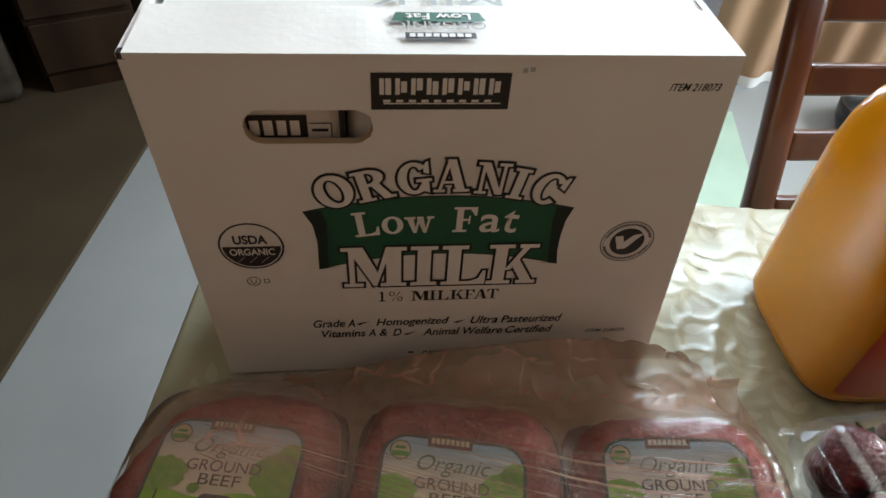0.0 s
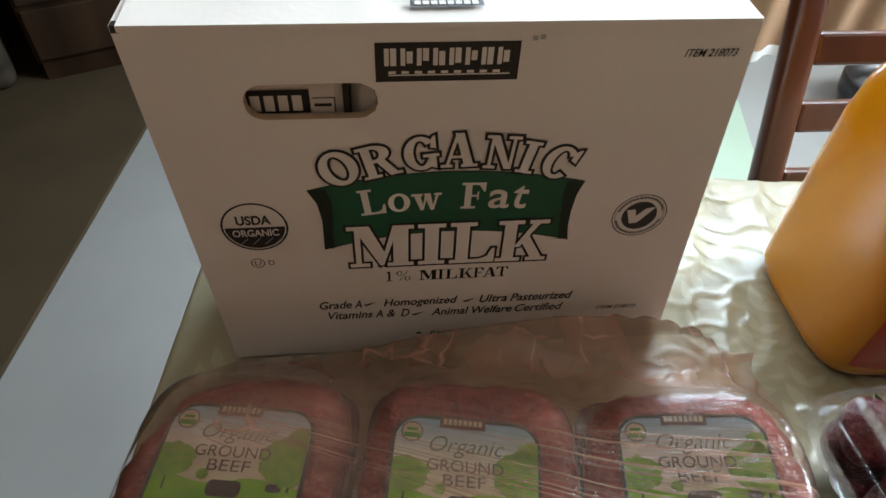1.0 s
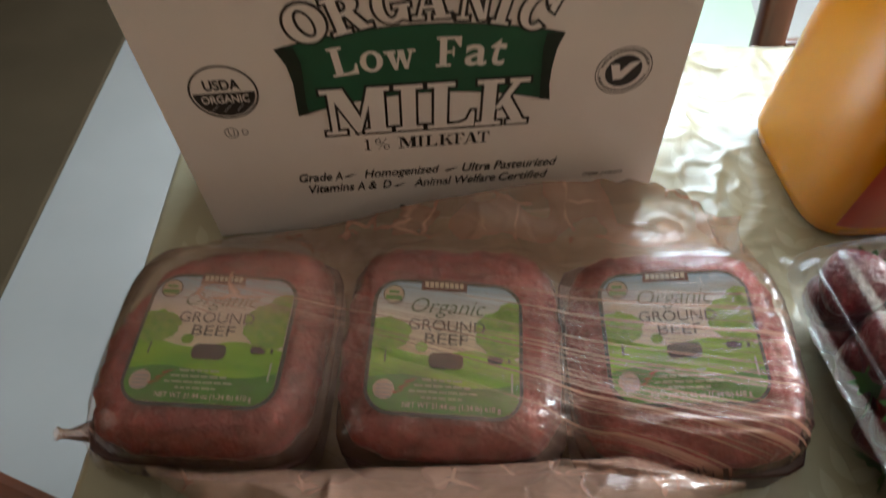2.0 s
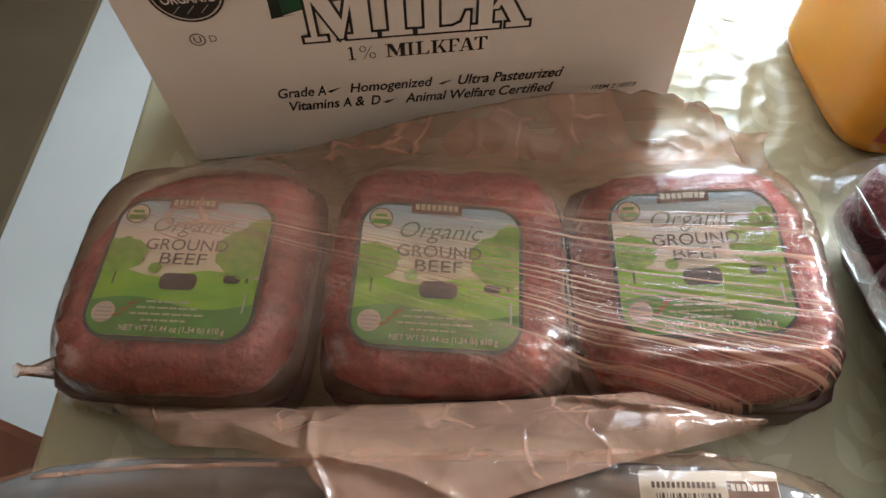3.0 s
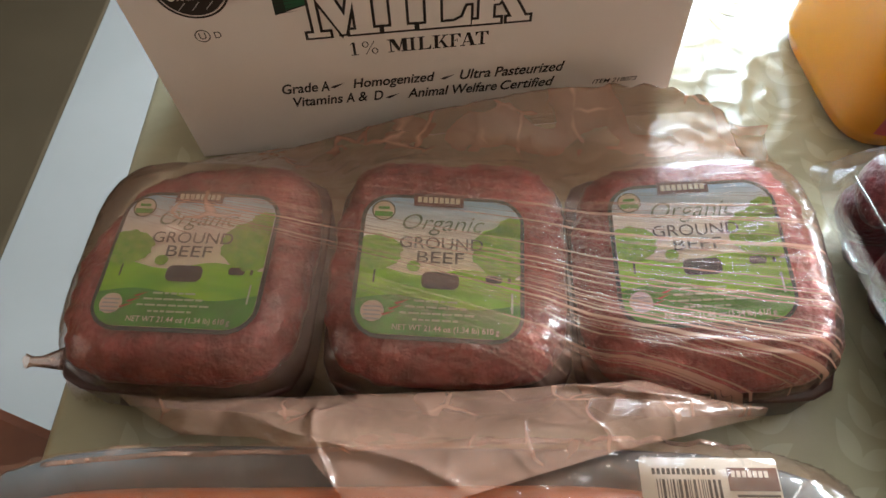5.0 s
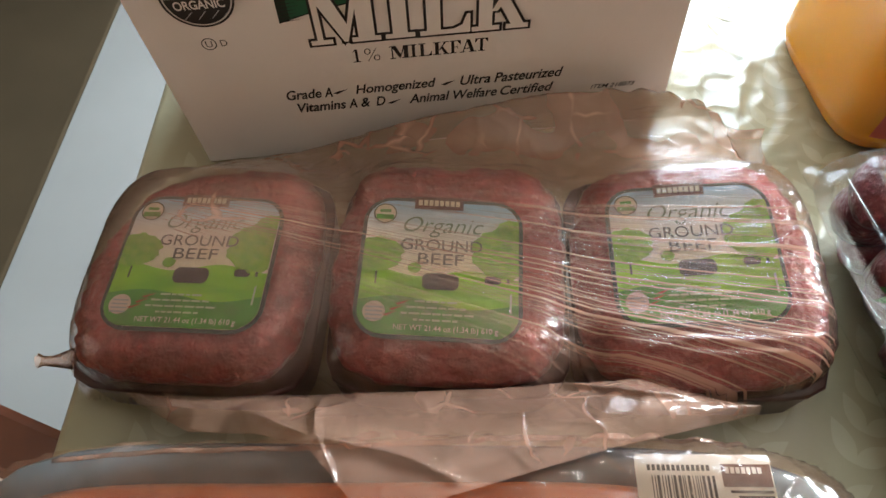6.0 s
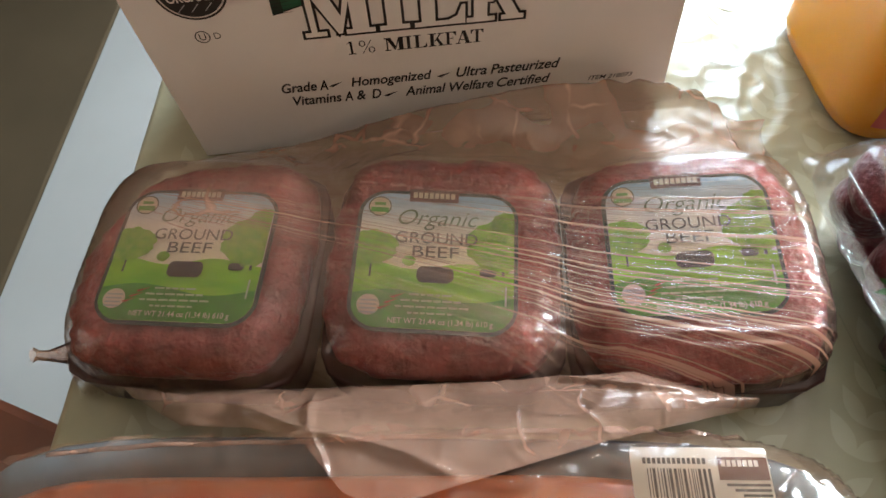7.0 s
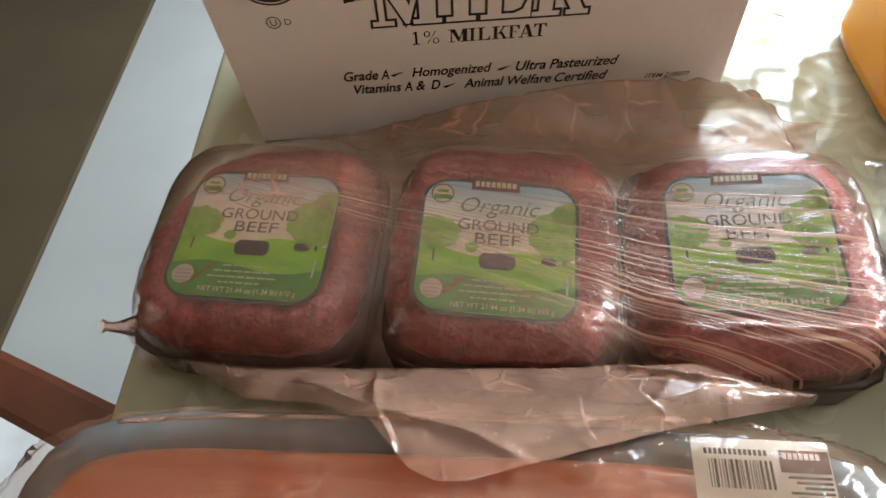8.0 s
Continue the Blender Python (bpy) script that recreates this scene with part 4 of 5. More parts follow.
# the carton inside, seen by the grip hole
mc = thing("milk_carton", pose(-0.075, 0.2985, 0.755), "white printed milk carton inside the box", "milk carton")
part("body", box(-0.062, 0.018, 0.0, 0.07, 0.0, 0.225, bevel=0.006), PAPER, mc)
part("print_band", moved(bars([(-0.045, 0.0125, 0.2115, 0.2123), (0.0115, 0.0125, 0.2123, 0.222)]), pose(0, -0.0005, 0, 90, 0, 0)), INK, mc)
lb = part("black_panel", moved(bars([(-0.05, 0.0, 0.193, 0.2065)]), pose(0, -0.0005, 0, 90, 0, 0)), INK, mc)
part("panel_mark", moved(bars([(-0.029 + 0.0068 * i, -0.0242 + 0.0068 * i, 0.1945, 0.2035) for i in range(4)]), pose(0, -0.0009, 0, 90, 0, 0)), PAPER, lb)
part("item_box", moved(bars([(0.001, 0.0125, 0.2012, 0.2018), (0.0119, 0.0125, 0.193, 0.2012), (0.002, 0.0105, 0.1965, 0.1982)]), pose(0, -0.0005, 0, 90, 0, 0)), INK, mc)
# black strip laid over the gap between the two cartons
part("dark_strip", moved(bars([(0.0165, 0.0195, 0.18, 0.225)]), pose(0, -0.0025, 0, 90, 0, 0)), INK, mc)
mc2 = thing("milk_carton", pose(0.0, 0.2985, 0.755), "white printed milk carton inside the box", "milk carton")
part("body", loft([squircle(w, 0.07, z, 5, 32, -0.012, 0.035) for w, z in ((0.084, 0.0), (0.088, 0.01), (0.088, 0.20), (0.080, 0.215), (0.05, 0.225))]), PAPER, mc2, smooth=True)


# ---- meat trays ----
def meat_tray(m, lab, tip, slump):
    """lab: place and turn of the label; tip: slopes of the meat's top; slump: corner (sx, sy, amount) where the pack sags in."""
    t = thing("meat_tray", m, "dark tray of red ground beef with a green meadow label", "meat tray", "beef trays in the bag")
    W, D = 0.119, 0.124

    def sag(x, y):
        k = max(0, slump[0] * x / (W / 2)) * max(0, slump[1] * y / (D / 2))
        return x * (1 - slump[2] * k), y * (1 - slump[2] * k)
    part("tray", loft([[(*sag(x, y), z) for x, y, _ in squircle(w, d, z, 7, 48)] for w, d, z in ((W - .006, D - .004, 0), (W + .003, D + .005, .002), (W + .005, D + .007, .026), (W + .006, D + .008, .029), (W + .004, D + .005, .0305), (W - .012, D - .012, .028))]), TRAYPL, t, "dark wine-red plastic tray", smooth=True)
    rings = []
    prof = ((W - .012, .026), (W + .002, .0335), (W + .003, .039), (W - .002, .045), (W - .014, .0485), (W - .030, .0505), (W - .055, .0508), (W - .09, .0508), (.01, .0508))
    for w, z in prof:
        rings.append([])
        for x, y, _ in squircle(w, w + D - W, z, 3.6, 120):
            v = Vector((x, y, z))
            d = noise.noise(v * 24) * 0.0030 + noise.noise(v * 70) * 0.0024 + noise.noise(v * 170) * 0.0014 + noise.noise(v * 330) * 0.0008
            f = 1 if w > .06 else 0.3
            q = sag(x + d * f * x / (abs(x) + .02), y + d * f * y / (abs(y) + .02))
            rings[-1].append((*q, z + d * f * 0.8 + (tip[0] * q[0] + tip[1] * q[1]) * min(1, max(0, (z - .03) / .012))))
    part("meat", loft(rings), MEAT, t, "coarse red ground beef", smooth=True)
    base_ = pose(lab[0], lab[1], 0.0545 + tip[0] * lab[0] + tip[1] * lab[1], math.degrees(math.atan(tip[1])), -math.degrees(math.atan(tip[0])), lab[2])
    fit_ = Matrix.Diagonal((0.965, 0.945, 1, 1))
    lw, lh = 0.086, 0.084
    L = part("label", moved(plate(round_rect(lw, lh, 0.016), 0, 0.0003), base_ @ fit_), LABEL_EDGE, t, "meadow label with a dark rim")

    def on(name, bm, mat, d, label=""):
        ob = part(name, bm, mat, L, label)
        ob.matrix_basis = base_ @ fit_ @ pose(0, 0, 0.00025 * d)
        return ob

    w, h = lw - 0.0045, lh - 0.0045

    def clip(bm):
        """Keep print inside the rounded panel."""
        for cx, cy in ((1, 1), (-1, 1), (-1, -1), (1, -1)):
            for k in range(5):
                a = radians(9 + 18 * k)
                nx, ny = cx * math.cos(a), cy * math.sin(a)
                px, py = cx * (w / 2 - 0.0135) + nx * 0.0135, cy * (h / 2 - 0.0135) + ny * 0.0135
                bmesh.ops.bisect_plane(bm, geom=bm.verts[:] + bm.edges[:] + bm.faces[:], plane_co=(px, py, 0), plane_no=(nx, ny, 0), clear_outer=True)
        for px, py in ((w / 2, 0), (-w / 2, 0), (0, h / 2), (0, -h / 2)):
            bmesh.ops.bisect_plane(bm, geom=bm.verts[:] + bm.edges[:] + bm.faces[:], plane_co=(px, py, 0), plane_no=(px, py, 0), clear_outer=True)
        return bm

    on("printed_sky", plate(round_rect(w, h, 0.0135)), SKYPRINT, 1)
    hill = [(-w / 2 + w * i / 20, -0.0045 + 0.0022 * math.sin(i * 0.5 + 1)) for i in range(21)]
    on("printed_meadow", clip(plate([(-w / 2, -h / 2)] + [(w / 2, -h / 2)] + list(reversed(hill)))), GRASS, 2)
    low = [(-w / 2 + w * i / 20, -0.0215 + 0.003 * math.sin(i * 0.33)) for i in range(21)]
    on("printed_band", clip(plate([(-w / 2, -h / 2)] + [(w / 2, -h / 2)] + list(reversed(low)))), GRASS_DARK, 3)
    rg = random.Random(6)

    def blob(cx, cy, rx, ry, n=44):
        return [(cx + rx * math.cos(2 * math.pi * i / n) * (1 + rg.uniform(-.08, .08)), cy + ry * math.sin(2 * math.pi * i / n) * (1 + rg.uniform(-.08, .08))) for i in range(n)]
    on("printed_tree", clip(merge(plate(blob(0.033, 0.009, 0.017, 0.0155)), plate(blob(0.038, 0.022, 0.010, 0.008)))), TREE, 4)
    on("printed_tree", clip(plate(blob(-0.0335, 0.0055, 0.0135, 0.0105))), TREE, 4)
    on("printed_trunk", clip(bars([(-0.0335, -0.0325, -0.012, -0.001)])), TRUNK, 3.6)
    on("printed_trunk", clip(bars([(0.0345, 0.036, -0.009, 0.004)])), TRUNK, 3.6)
    on("printed_bush", plate(blob(-0.0135, -0.002, 0.0035, 0.0030)), TREE, 4)
    # plain dark shapes on the meadow
    on("dark_shape", plate(round_rect(0.0190, 0.0095, 0.0035, 0.0005, -0.0095)), COWINK, 4)
    on("dark_shape", plate(round_rect(0.0085, 0.0045, 0.0018, 0.0275, -0.0072)), COWINK, 4)
    on("logo", plate([(-0.016, 0.0345), (0.0105, 0.0345), (0.0105, 0.0425), (-0.016, 0.0425)]), LOGO_RED, 5)
    on("logo_mark", bars([(-0.0140 + 0.0029 * i, -0.0118 + 0.0029 * i, 0.0367, 0.0403) for i in range(8)]), CREAM, 6)
    on("round_seal", plate(oval(0.0115, 0.0115, -0.0315, 0.0305)), CREAM, 5)
    on("seal_ring", ring_plate(0.0125, 0.0125, 0.0007, -0.0315, 0.0305), TRUNK, 6)
    on("seal_bar", bars([(-0.0362, -0.0268, 0.0268, 0.0298), (-0.0345, -0.0285, 0.0312, 0.0330)]), GRASS_DARK, 6)
    on("word_organic", letters("Organic", 0.0430, 0.0128, -0.0210, 0.0165, fat=-0.006, shear=0.35), TXT_GREEN, 6)
    on("word_ground", letters("GROUND", 0.0430, 0.0068, -0.0215, 0.0085), TXT_DARK, 6)
    on("word_beef", letters("BEEF", 0.0240, 0.0066, -0.0120, 0.0002), TXT_DARK, 6)
    on("small_seal", plate(oval(0.0115, 0.0115, -0.0320, -0.0280)), PINKISH, 5)
    on("seal_bar", bars([(-0.0362, -0.0278, -0.0262 - 0.0022 * i, -0.0253 - 0.0022 * i) for i in range(4)]), GREY_PRINT, 6)
    words = []
    for i, (a, b) in enumerate(((-0.012, 0.010), (-0.016, 0.015), (-0.0185, 0.019), (-0.012, 0.0105))):
        x = a
        while x < b - 0.002:
            n_ = rg.uniform(0.002, 0.0055)
            words.append((x, min(x + n_, b), -0.0220 - 0.0034 * i, -0.0209 - 0.0034 * i))
            x += n_ + 0.0008
    on("small_print", bars(words), PALE_GREEN, 6)["kind"] = "stuff"
    on("red_tick", merge(*[plate([(-0.0215 - 0.003 * i, -0.0232 - 0.0032 * i), (-0.0200 - 0.003 * i, -0.0240 - 0.0032 * i), (-0.0140 - 0.003 * i, -0.0208 - 0.0032 * i)]) for i in range(3)]), RED_MARK, 6)
    on("net_weight", letters("NET WT 21.44 oz (1.34 lb) 610 g", 0.052, 0.0040, -0.0215, -0.0385, fat=0.012), CREAM, 6)
    on("side_print", moved(bars([(0, 0.011, 0, 0.0010)]), pose(0.0372, -0.026, 0, 0, 0, 90)), PALE_GREEN, 6)
    return t


TRAYS = ((-0.1290, 0.1825, -9.5), (0.0005, 0.1665, -8.5), (0.1255, 0.1500, -6.5))
meat_tray(pose(*TRAYS[0][:2], 0.7505, 0, 0, TRAYS[0][2]), (0.0005, -0.004, -0.5), (0.03, 0.0), (-1, 1, 0.26))
meat_tray(pose(*TRAYS[1][:2], 0.7505, 0, 0, TRAYS[1][2]), (-0.0045, -0.007, -0.8), (-0.03, 0.05), (1, 1, 0.0))
meat_tray(pose(*TRAYS[2][:2], 0.7505, 0, 0, TRAYS[2][2]), (-0.003, 0.003, -0.8), (0.12, 0.07), (1, 1, 0.09))

# ---- the bag over the trays ----
OUT = [(-0.213, 0.149), (-0.201, 0.130), (-0.175, 0.122), (-0.09, 0.107), (0.0, 0.095), (0.08, 0.086), (0.14, 0.080), (0.178, 0.086), (0.197, 0.113), (0.209, 0.148), (0.219, 0.185),
       (0.218, 0.235), (0.206, 0.268), (0.182, 0.2855), (0.10, 0.2865), (0.0, 0.2865), (-0.1, 0.2865), (-0.15, 0.284), (-0.188, 0.262), (-0.206, 0.21), (-0.212, 0.17)]
STEP = 0.0025
bx, by = np.meshgrid(np.arange(-0.230, 0.228, STEP), np.arange(0.072, 0.292, STEP))
keep = inside(bx, by, OUT)
ground = np.full(bx.shape, 0.7515)
for (x, y, a), (tx, ty) in zip(TRAYS, ((0.03, 0.0), (-0.03, 0.05), (0.12, 0.07))):
    ca, sa = math.cos(radians(a)), math.sin(radians(a))
    u, v = (bx - x) * ca + (by - y) * sa, -(bx - x) * sa + (by - y) * ca
    r = (np.abs(u / 0.0635) ** 4 + np.abs(v / 0.0655) ** 4) ** 0.25
    ground = np.maximum(ground, np.where(r < 1, 0.7505 + 0.0570 + tx * u + ty * v - 0.018 * np.clip((r - 0.72) / 0.28, 0, 1) ** 2.2, 0))
crest = np.interp(bx, [-0.2, -0.143, -0.085, -0.037, 0.006, 0.073, 0.135, 0.165, 0.19], [0.752, 0.766, 0.773, 0.786, 0.796, 0.806, 0.807, 0.797, 0.772])
cy0 = np.interp(bx, [-0.2, 0.0, 0.1, 0.19], [0.272, 0.271, 0.268, 0.255])
ground = np.maximum(ground, crest - 3.0 * np.abs(by - cy0))
skin = drape(ground, keep, 0.7512, 260)
# finer sheet with creases
FX, FY = np.arange(-0.230, 0.226, 0.00125), np.arange(0.072, 0.2905, 0.00125)
rows_ = np.array([np.interp(FX, bx[0], r) for r in skin])
fine = np.array([np.interp(FY, by[:, 0], rows_[:, j]) for j in range(len(FX))]).T
fx, fy = np.meshgrid(FX, FY)
fkeep = inside(fx, fy, OUT)
rc = np.random.RandomState(21)


def crease(x, y, x0, y0, x1, y1, wide, high, sway=0.0015):
    dx, dy = x1 - x0, y1 - y0
    n = math.hypot(dx, dy)
    u = ((x - x0) * dx + (y - y0) * dy) / n / n
    d = ((x - x0) * -dy + (y - y0) * dx) / n + sway * np.sin(u * 9 + x0 * 300)
    return high * np.exp(-(d / wide) ** 2) * np.clip(4 * u, 0, 1) * np.clip(4 * (1 - u), 0, 1)


wrk = np.zeros_like(fine)
for i in range(30):      # taut fan from the left tray across to the far right corner
    s = i / 29
    x0, y0 = -0.075 + 0.11 * s + rc.uniform(-.02, .02), 0.205 - 0.065 * s + rc.uniform(-.006, .006)
    ln = rc.uniform(0.10, 0.20)
    ang = radians(-11 - 9 * s + rc.uniform(-2.5, 2.5))
    wrk += crease(fx, fy, x0, y0, x0 + ln * math.cos(ang), y0 + ln * math.sin(ang), rc.uniform(0.0008, 0.0014), rc.uniform(0.0001, 0.0003), 0.0)
for i in range(16):      # along the front side
    x0, y0 = rc.uniform(-0.2, 0.08), rc.uniform(0.098, 0.125)
    y0 -= 0.12 * x0
    wrk += crease(fx, fy, x0, y0, x0 + rc.uniform(0.07, 0.15), y0 - rc.uniform(0.004, 0.018), rc.uniform(0.001, 0.002), rc.uniform(0.0006, 0.0016))
rear_wrk = np.zeros_like(fine)
for i in range(34):      # crumpled rear part against the carton
    x0, y0 = rc.uniform(-0.10, 0.15), rc.uniform(0.222, 0.282)
    ang = rc.choice((0.5, 2.4, 1.6)) + rc.uniform(-0.5, 0.5)
    ln = rc.uniform(0.015, 0.05)
    rear_wrk += crease(fx, fy, x0, y0, x0 + ln * math.cos(ang), y0 + ln * math.sin(ang), rc.uniform(0.0008, 0.0016), rc.uniform(-0.001, 0.0026))
wrk += rear_wrk * np.clip((np.interp(fx, [-0.2, 0.0, 0.1, 0.19], [0.272, 0.271, 0.268, 0.255]) - 0.003 - fy) / 0.008, 0.12, 1)
for i in range(16):      # right end
    x0, y0 = rc.uniform(0.15, 0.2), rc.uniform(0.12, 0.25)
    ang = rc.uniform(-1.4, 1.0)
    wrk += crease(fx, fy, x0, y0, x0 + 0.04 * math.cos(ang), y0 + 0.04 * math.sin(ang), rc.uniform(0.001, 0.002), rc.uniform(0.0006, 0.0018))
wrk += 0.0006 * np.abs(smooth_noise(fx, fy * 2, 28, 5))
loose_ = np.clip((fy - 0.222 + 0.11 * fx) / 0.02, 0, 1) * np.clip((0.13 - fx) / 0.05, 0.25, 1)
wrk += loose_ * 0.0010 * smooth_noise(fx, fy, 9, 60)
for f_, a_, sd in ((10, 0.0012, 61), (19, 0.0006, 62)):      # sharp ridges where the film hangs loose
    wrk += loose_ * a_ * np.clip(1 - 3.2 * np.abs(smooth_noise(fx, fy * 1.2, f_, sd)), 0, 1) ** 2
fz = np.maximum(fine + np.maximum(wrk, -0.004), 0.7512) + 0.0008
bag = thing("plastic_bag", pose(0, 0, 0), "thin pinkish see-through plastic bag pulled over the trays", "plastic bag", "produce bags")


def pulled(bm):
    """Adds the fan of pulled film, and where its painted shine streaks show, to a skin."""
    layer = bm.loops.layers.uv.new("fan")
    streak_shine = bm.verts.layers.float.new("streak_shine")
    slack = bm.verts.layers.float.new("slack")
    for v in bm.verts:
        x, y = v.co.x + 0.30, v.co.y - 0.27
        a = math.atan2(y, x)
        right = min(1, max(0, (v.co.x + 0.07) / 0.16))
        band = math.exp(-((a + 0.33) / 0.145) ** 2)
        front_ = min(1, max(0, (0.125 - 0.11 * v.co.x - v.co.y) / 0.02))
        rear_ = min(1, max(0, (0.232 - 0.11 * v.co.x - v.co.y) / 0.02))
        v[streak_shine] = max(0.05, 0.18 * front_, (0.3 + 0.7 * right) * band, 0.60 * band * min(1, max(0, (v.co.x + 0.11) / 0.03))) * rear_
        haze = math.exp(-((v.co.x + 0.115) / 0.050) ** 2 - ((v.co.y - 0.203) / 0.022) ** 2) * 0.85
        v[slack] = max(haze, (1 - rear_) * (0.95 + 0.5 * noise.noise(v.co * 38)))
        for lp in v.link_loops:
            lp[layer].uv = (math.hypot(x, y), a * 0.35)
    return bm


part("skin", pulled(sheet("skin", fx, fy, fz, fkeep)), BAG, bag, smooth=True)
# twisted corner of the bag at the left
ring = []
for i, (x, y, z, r) in enumerate(((-0.176, 0.152, 0.766, 0.014), (-0.189, 0.147, 0.772, 0.009), (-0.197, 0.143, 0.780, 0.0050), (-0.203, 0.140, 0.786, 0.0026), (-0.206, 0.139, 0.789, 0.0024), (-0.2085, 0.139, 0.790, 0.0034))):
    ring.append([(x, y + r * math.cos(a * math.pi / 8) * (1 + 0.25 * math.sin(3 * a + i)), z + r * 0.8 * math.sin(a * math.pi / 8) * (1 + 0.2 * math.sin(5 * a))) for a in range(16)])
part("twisted_corner", loft(ring, close=False), BAG_STREAK, bag, smooth=True)
# loose mouth of the bag, folded forward over the fish
NU, NV = 300, 90
us_ = np.linspace(0, 1, NU)
rear = np.array([np.interp(us_, [0, .25, .55, .8, 1], c) for c in ((-0.166, -0.088, -0.004, 0.081, 0.137), (0.123, 0.109, 0.100, 0.094, 0.079), (0.772, 0.785, 0.790, 0.795, 0.780))])
fore = np.array([np.interp(us_, [0, .14, .25, .33, .40, .46, .52, .62, .75, .88, 1], c) for c in (
    (-0.165, -0.130, -0.096, -0.071, -0.054, -0.043, -0.030, 0.014, 0.060, 0.090, 0.139), (0.119, 0.094, 0.087, 0.076, 0.053, 0.047, 0.046, 0.054, 0.062, 0.066, 0.076), (0.770, 0.792, 0.800, 0.806, 0.809, 0.809, 0.809, 0.808, 0.806, 0.801, 0.778))])
vv = np.linspace(0, 1, NV)[:, None]
gx = rear[0] * (1 - vv) + fore[0] * vv
gy = rear[1] * (1 - vv) + fore[1] * vv
gz = rear[2] * (1 - vv) + fore[2] * vv + 0.008 * np.sin(vv * math.pi)
gz = gz + 0.0010 * smooth_noise(gx, gy, 14, 31) + sum(a_ * np.clip(1 - 3.0 * np.abs(smooth_noise(gx * 0.7, gy * 1.3, f_, sd)), 0, 1) ** 2 for f_, a_, sd in ((12, 0.0012, 71), (24, 0.0005, 72)))
gz = gz + crease(gx, gy, -0.11, 0.100, 0.0, 0.052, 0.0022, 0.004) + crease(gx, gy, 0.03, 0.098, 0.11, 0.078, 0.002, 0.004) + crease(gx, gy, -0.07, 0.104, -0.06, 0.05, 0.002, 0.003)
part("loose_mouth", sheet("loose_mouth", gx, gy, gz), BAG_STREAK, bag, "crumpled open mouth of the bag", smooth=True)

# ---- fish pack in its bag ----
FP2 = pose(-0.044, -0.032, 0.7505, 0, 0, -7)
fish = thing("salmon_pack", FP2, "teal foam tray with an orange salmon fillet under film", "fish pack")
part("tray", loft([squircle(w, d, z, 6, 64) for w, d, z in ((0.35, 0.18, 0), (0.365, 0.195, .004), (0.395, 0.218, .030), (0.402, 0.224, .033), (0.398, 0.220, .036), (0.372, 0.196, .030), (0.36, 0.185, .012))]), FOAM_BLUE, fish, "teal foam tray", smooth=True)
rings = []
for s, z in ((0.92, .013), (0.96, .024), (0.98, .036), (0.94, .0415), (0.82, .0440), (0.4, .0445), (0.05, .0445)):
    rr_ = []
    for i in range(96):
        a = 2 * math.pi * i / 96
        c, q = math.cos(a), math.sin(a)
        r = (abs(c) ** 7 + abs(q) ** 7) ** (-1 / 7)
        x, y = -0.022 + 0.168 * s * r * c, -0.002 + (0.098 + 0.003 * c) * s * r * q
        v = Vector((x, y, z))
        rr_.append((x, y, z + 0.0015 * noise.noise(v * 35) * (z > .03) + 0.0012 * math.sin((y + 0.35 * abs(x)) * 520) * (0.036 < z)))
    rings.append(rr_)
part("fillet", loft(rings), SALMON, fish, "orange salmon fillet", smooth=True)
st = part("price_label", moved(plate(round_rect(0.058, 0.075, 0.0015), 0, 0.0002), pose(0.130, 0.0675, 0.0486)), STICKER, fish, "white price label with a bar code")


def on_sticker(name, bm, mat, d=1):
    ob = part(name, bm, mat, st)
    ob.matrix_basis = pose(0.130, 0.0675, 0.0486 + 0.0002 * d)
    return ob


rb = random.Random(3)
code, x = [], -0.0225
while x < 0.004:
    wd = rb.choice((0.0004, 0.0004, 0.0008, 0.0012))
    code.append((x, x + wd, 0.0165, 0.0285))
    x += wd + rb.choice((0.0004, 0.0006, 0.0009))
on_sticker("bar_code", bars(code), INK)
on_sticker("small_print", bars([(-0.024 + 0.0021 * i, -0.0226 + 0.0021 * i, 0.0305, 0.0330) for i in range(13)]), INK)
on_sticker("logo", bars([(0.0075, 0.0285, 0.0240, 0.0335)]), LOGO_RED)
on_sticker("logo_mark", bars([(0.009 + 0.0023 * i, 0.0107 + 0.0023 * i, 0.0295, 0.0322) for i in range(7)]), PAPER, 2)
on_sticker("small_print", bars([(0.010 + 0.003 * (i % 3), 0.028, 0.0215 - 0.0021 * i, 0.0226 - 0.0021 * i) for i in range(5)]), INK)
on_sticker("label_words", letters("FRESH FARMED ATLANTIC", 0.040, 0.0031, -0.0135, 0.0085, fat=0.01), INK)
on_sticker("label_words", letters("SALMON FILLET", 0.026, 0.0031, -0.0160, 0.0035, fat=0.01), INK)
on_sticker("small_print", bars([(0.014, 0.022, 0.0035, 0.0066), (-0.02, 0.0, -0.006, -0.004), (-0.02, 0.012, -0.011, -0.009)]), INK)

OUT2 = [(-0.250, 0.070), (-0.225, 0.083), (-0.19, 0.091), (-0.14, 0.090), (-0.07, 0.084), (0.0, 0.080), (0.06, 0.077), (0.13, 0.069), (0.155, 0.060), (0.168, 0.035), (0.165, -0.03), (0.155, -0.13), (0.10, -0.17), (-0.1, -0.165), (-0.20, -0.15), (-0.245, -0.09), (-0.262, 0.0), (-0.262, 0.045)]
bx, by = np.meshgrid(np.arange(-0.27, 0.176, STEP), np.arange(-0.18, 0.10, STEP))
keep = inside(bx, by, OUT2)
ca, sa = math.cos(radians(-7)), math.sin(radians(-7))
u, v = (bx + 0.044) * ca + (by + 0.032) * sa, -(bx + 0.044) * sa + (by + 0.032) * ca
r = (np.abs(u / 0.205) ** 6 + np.abs(v / 0.1155) ** 6) ** (1 / 6)
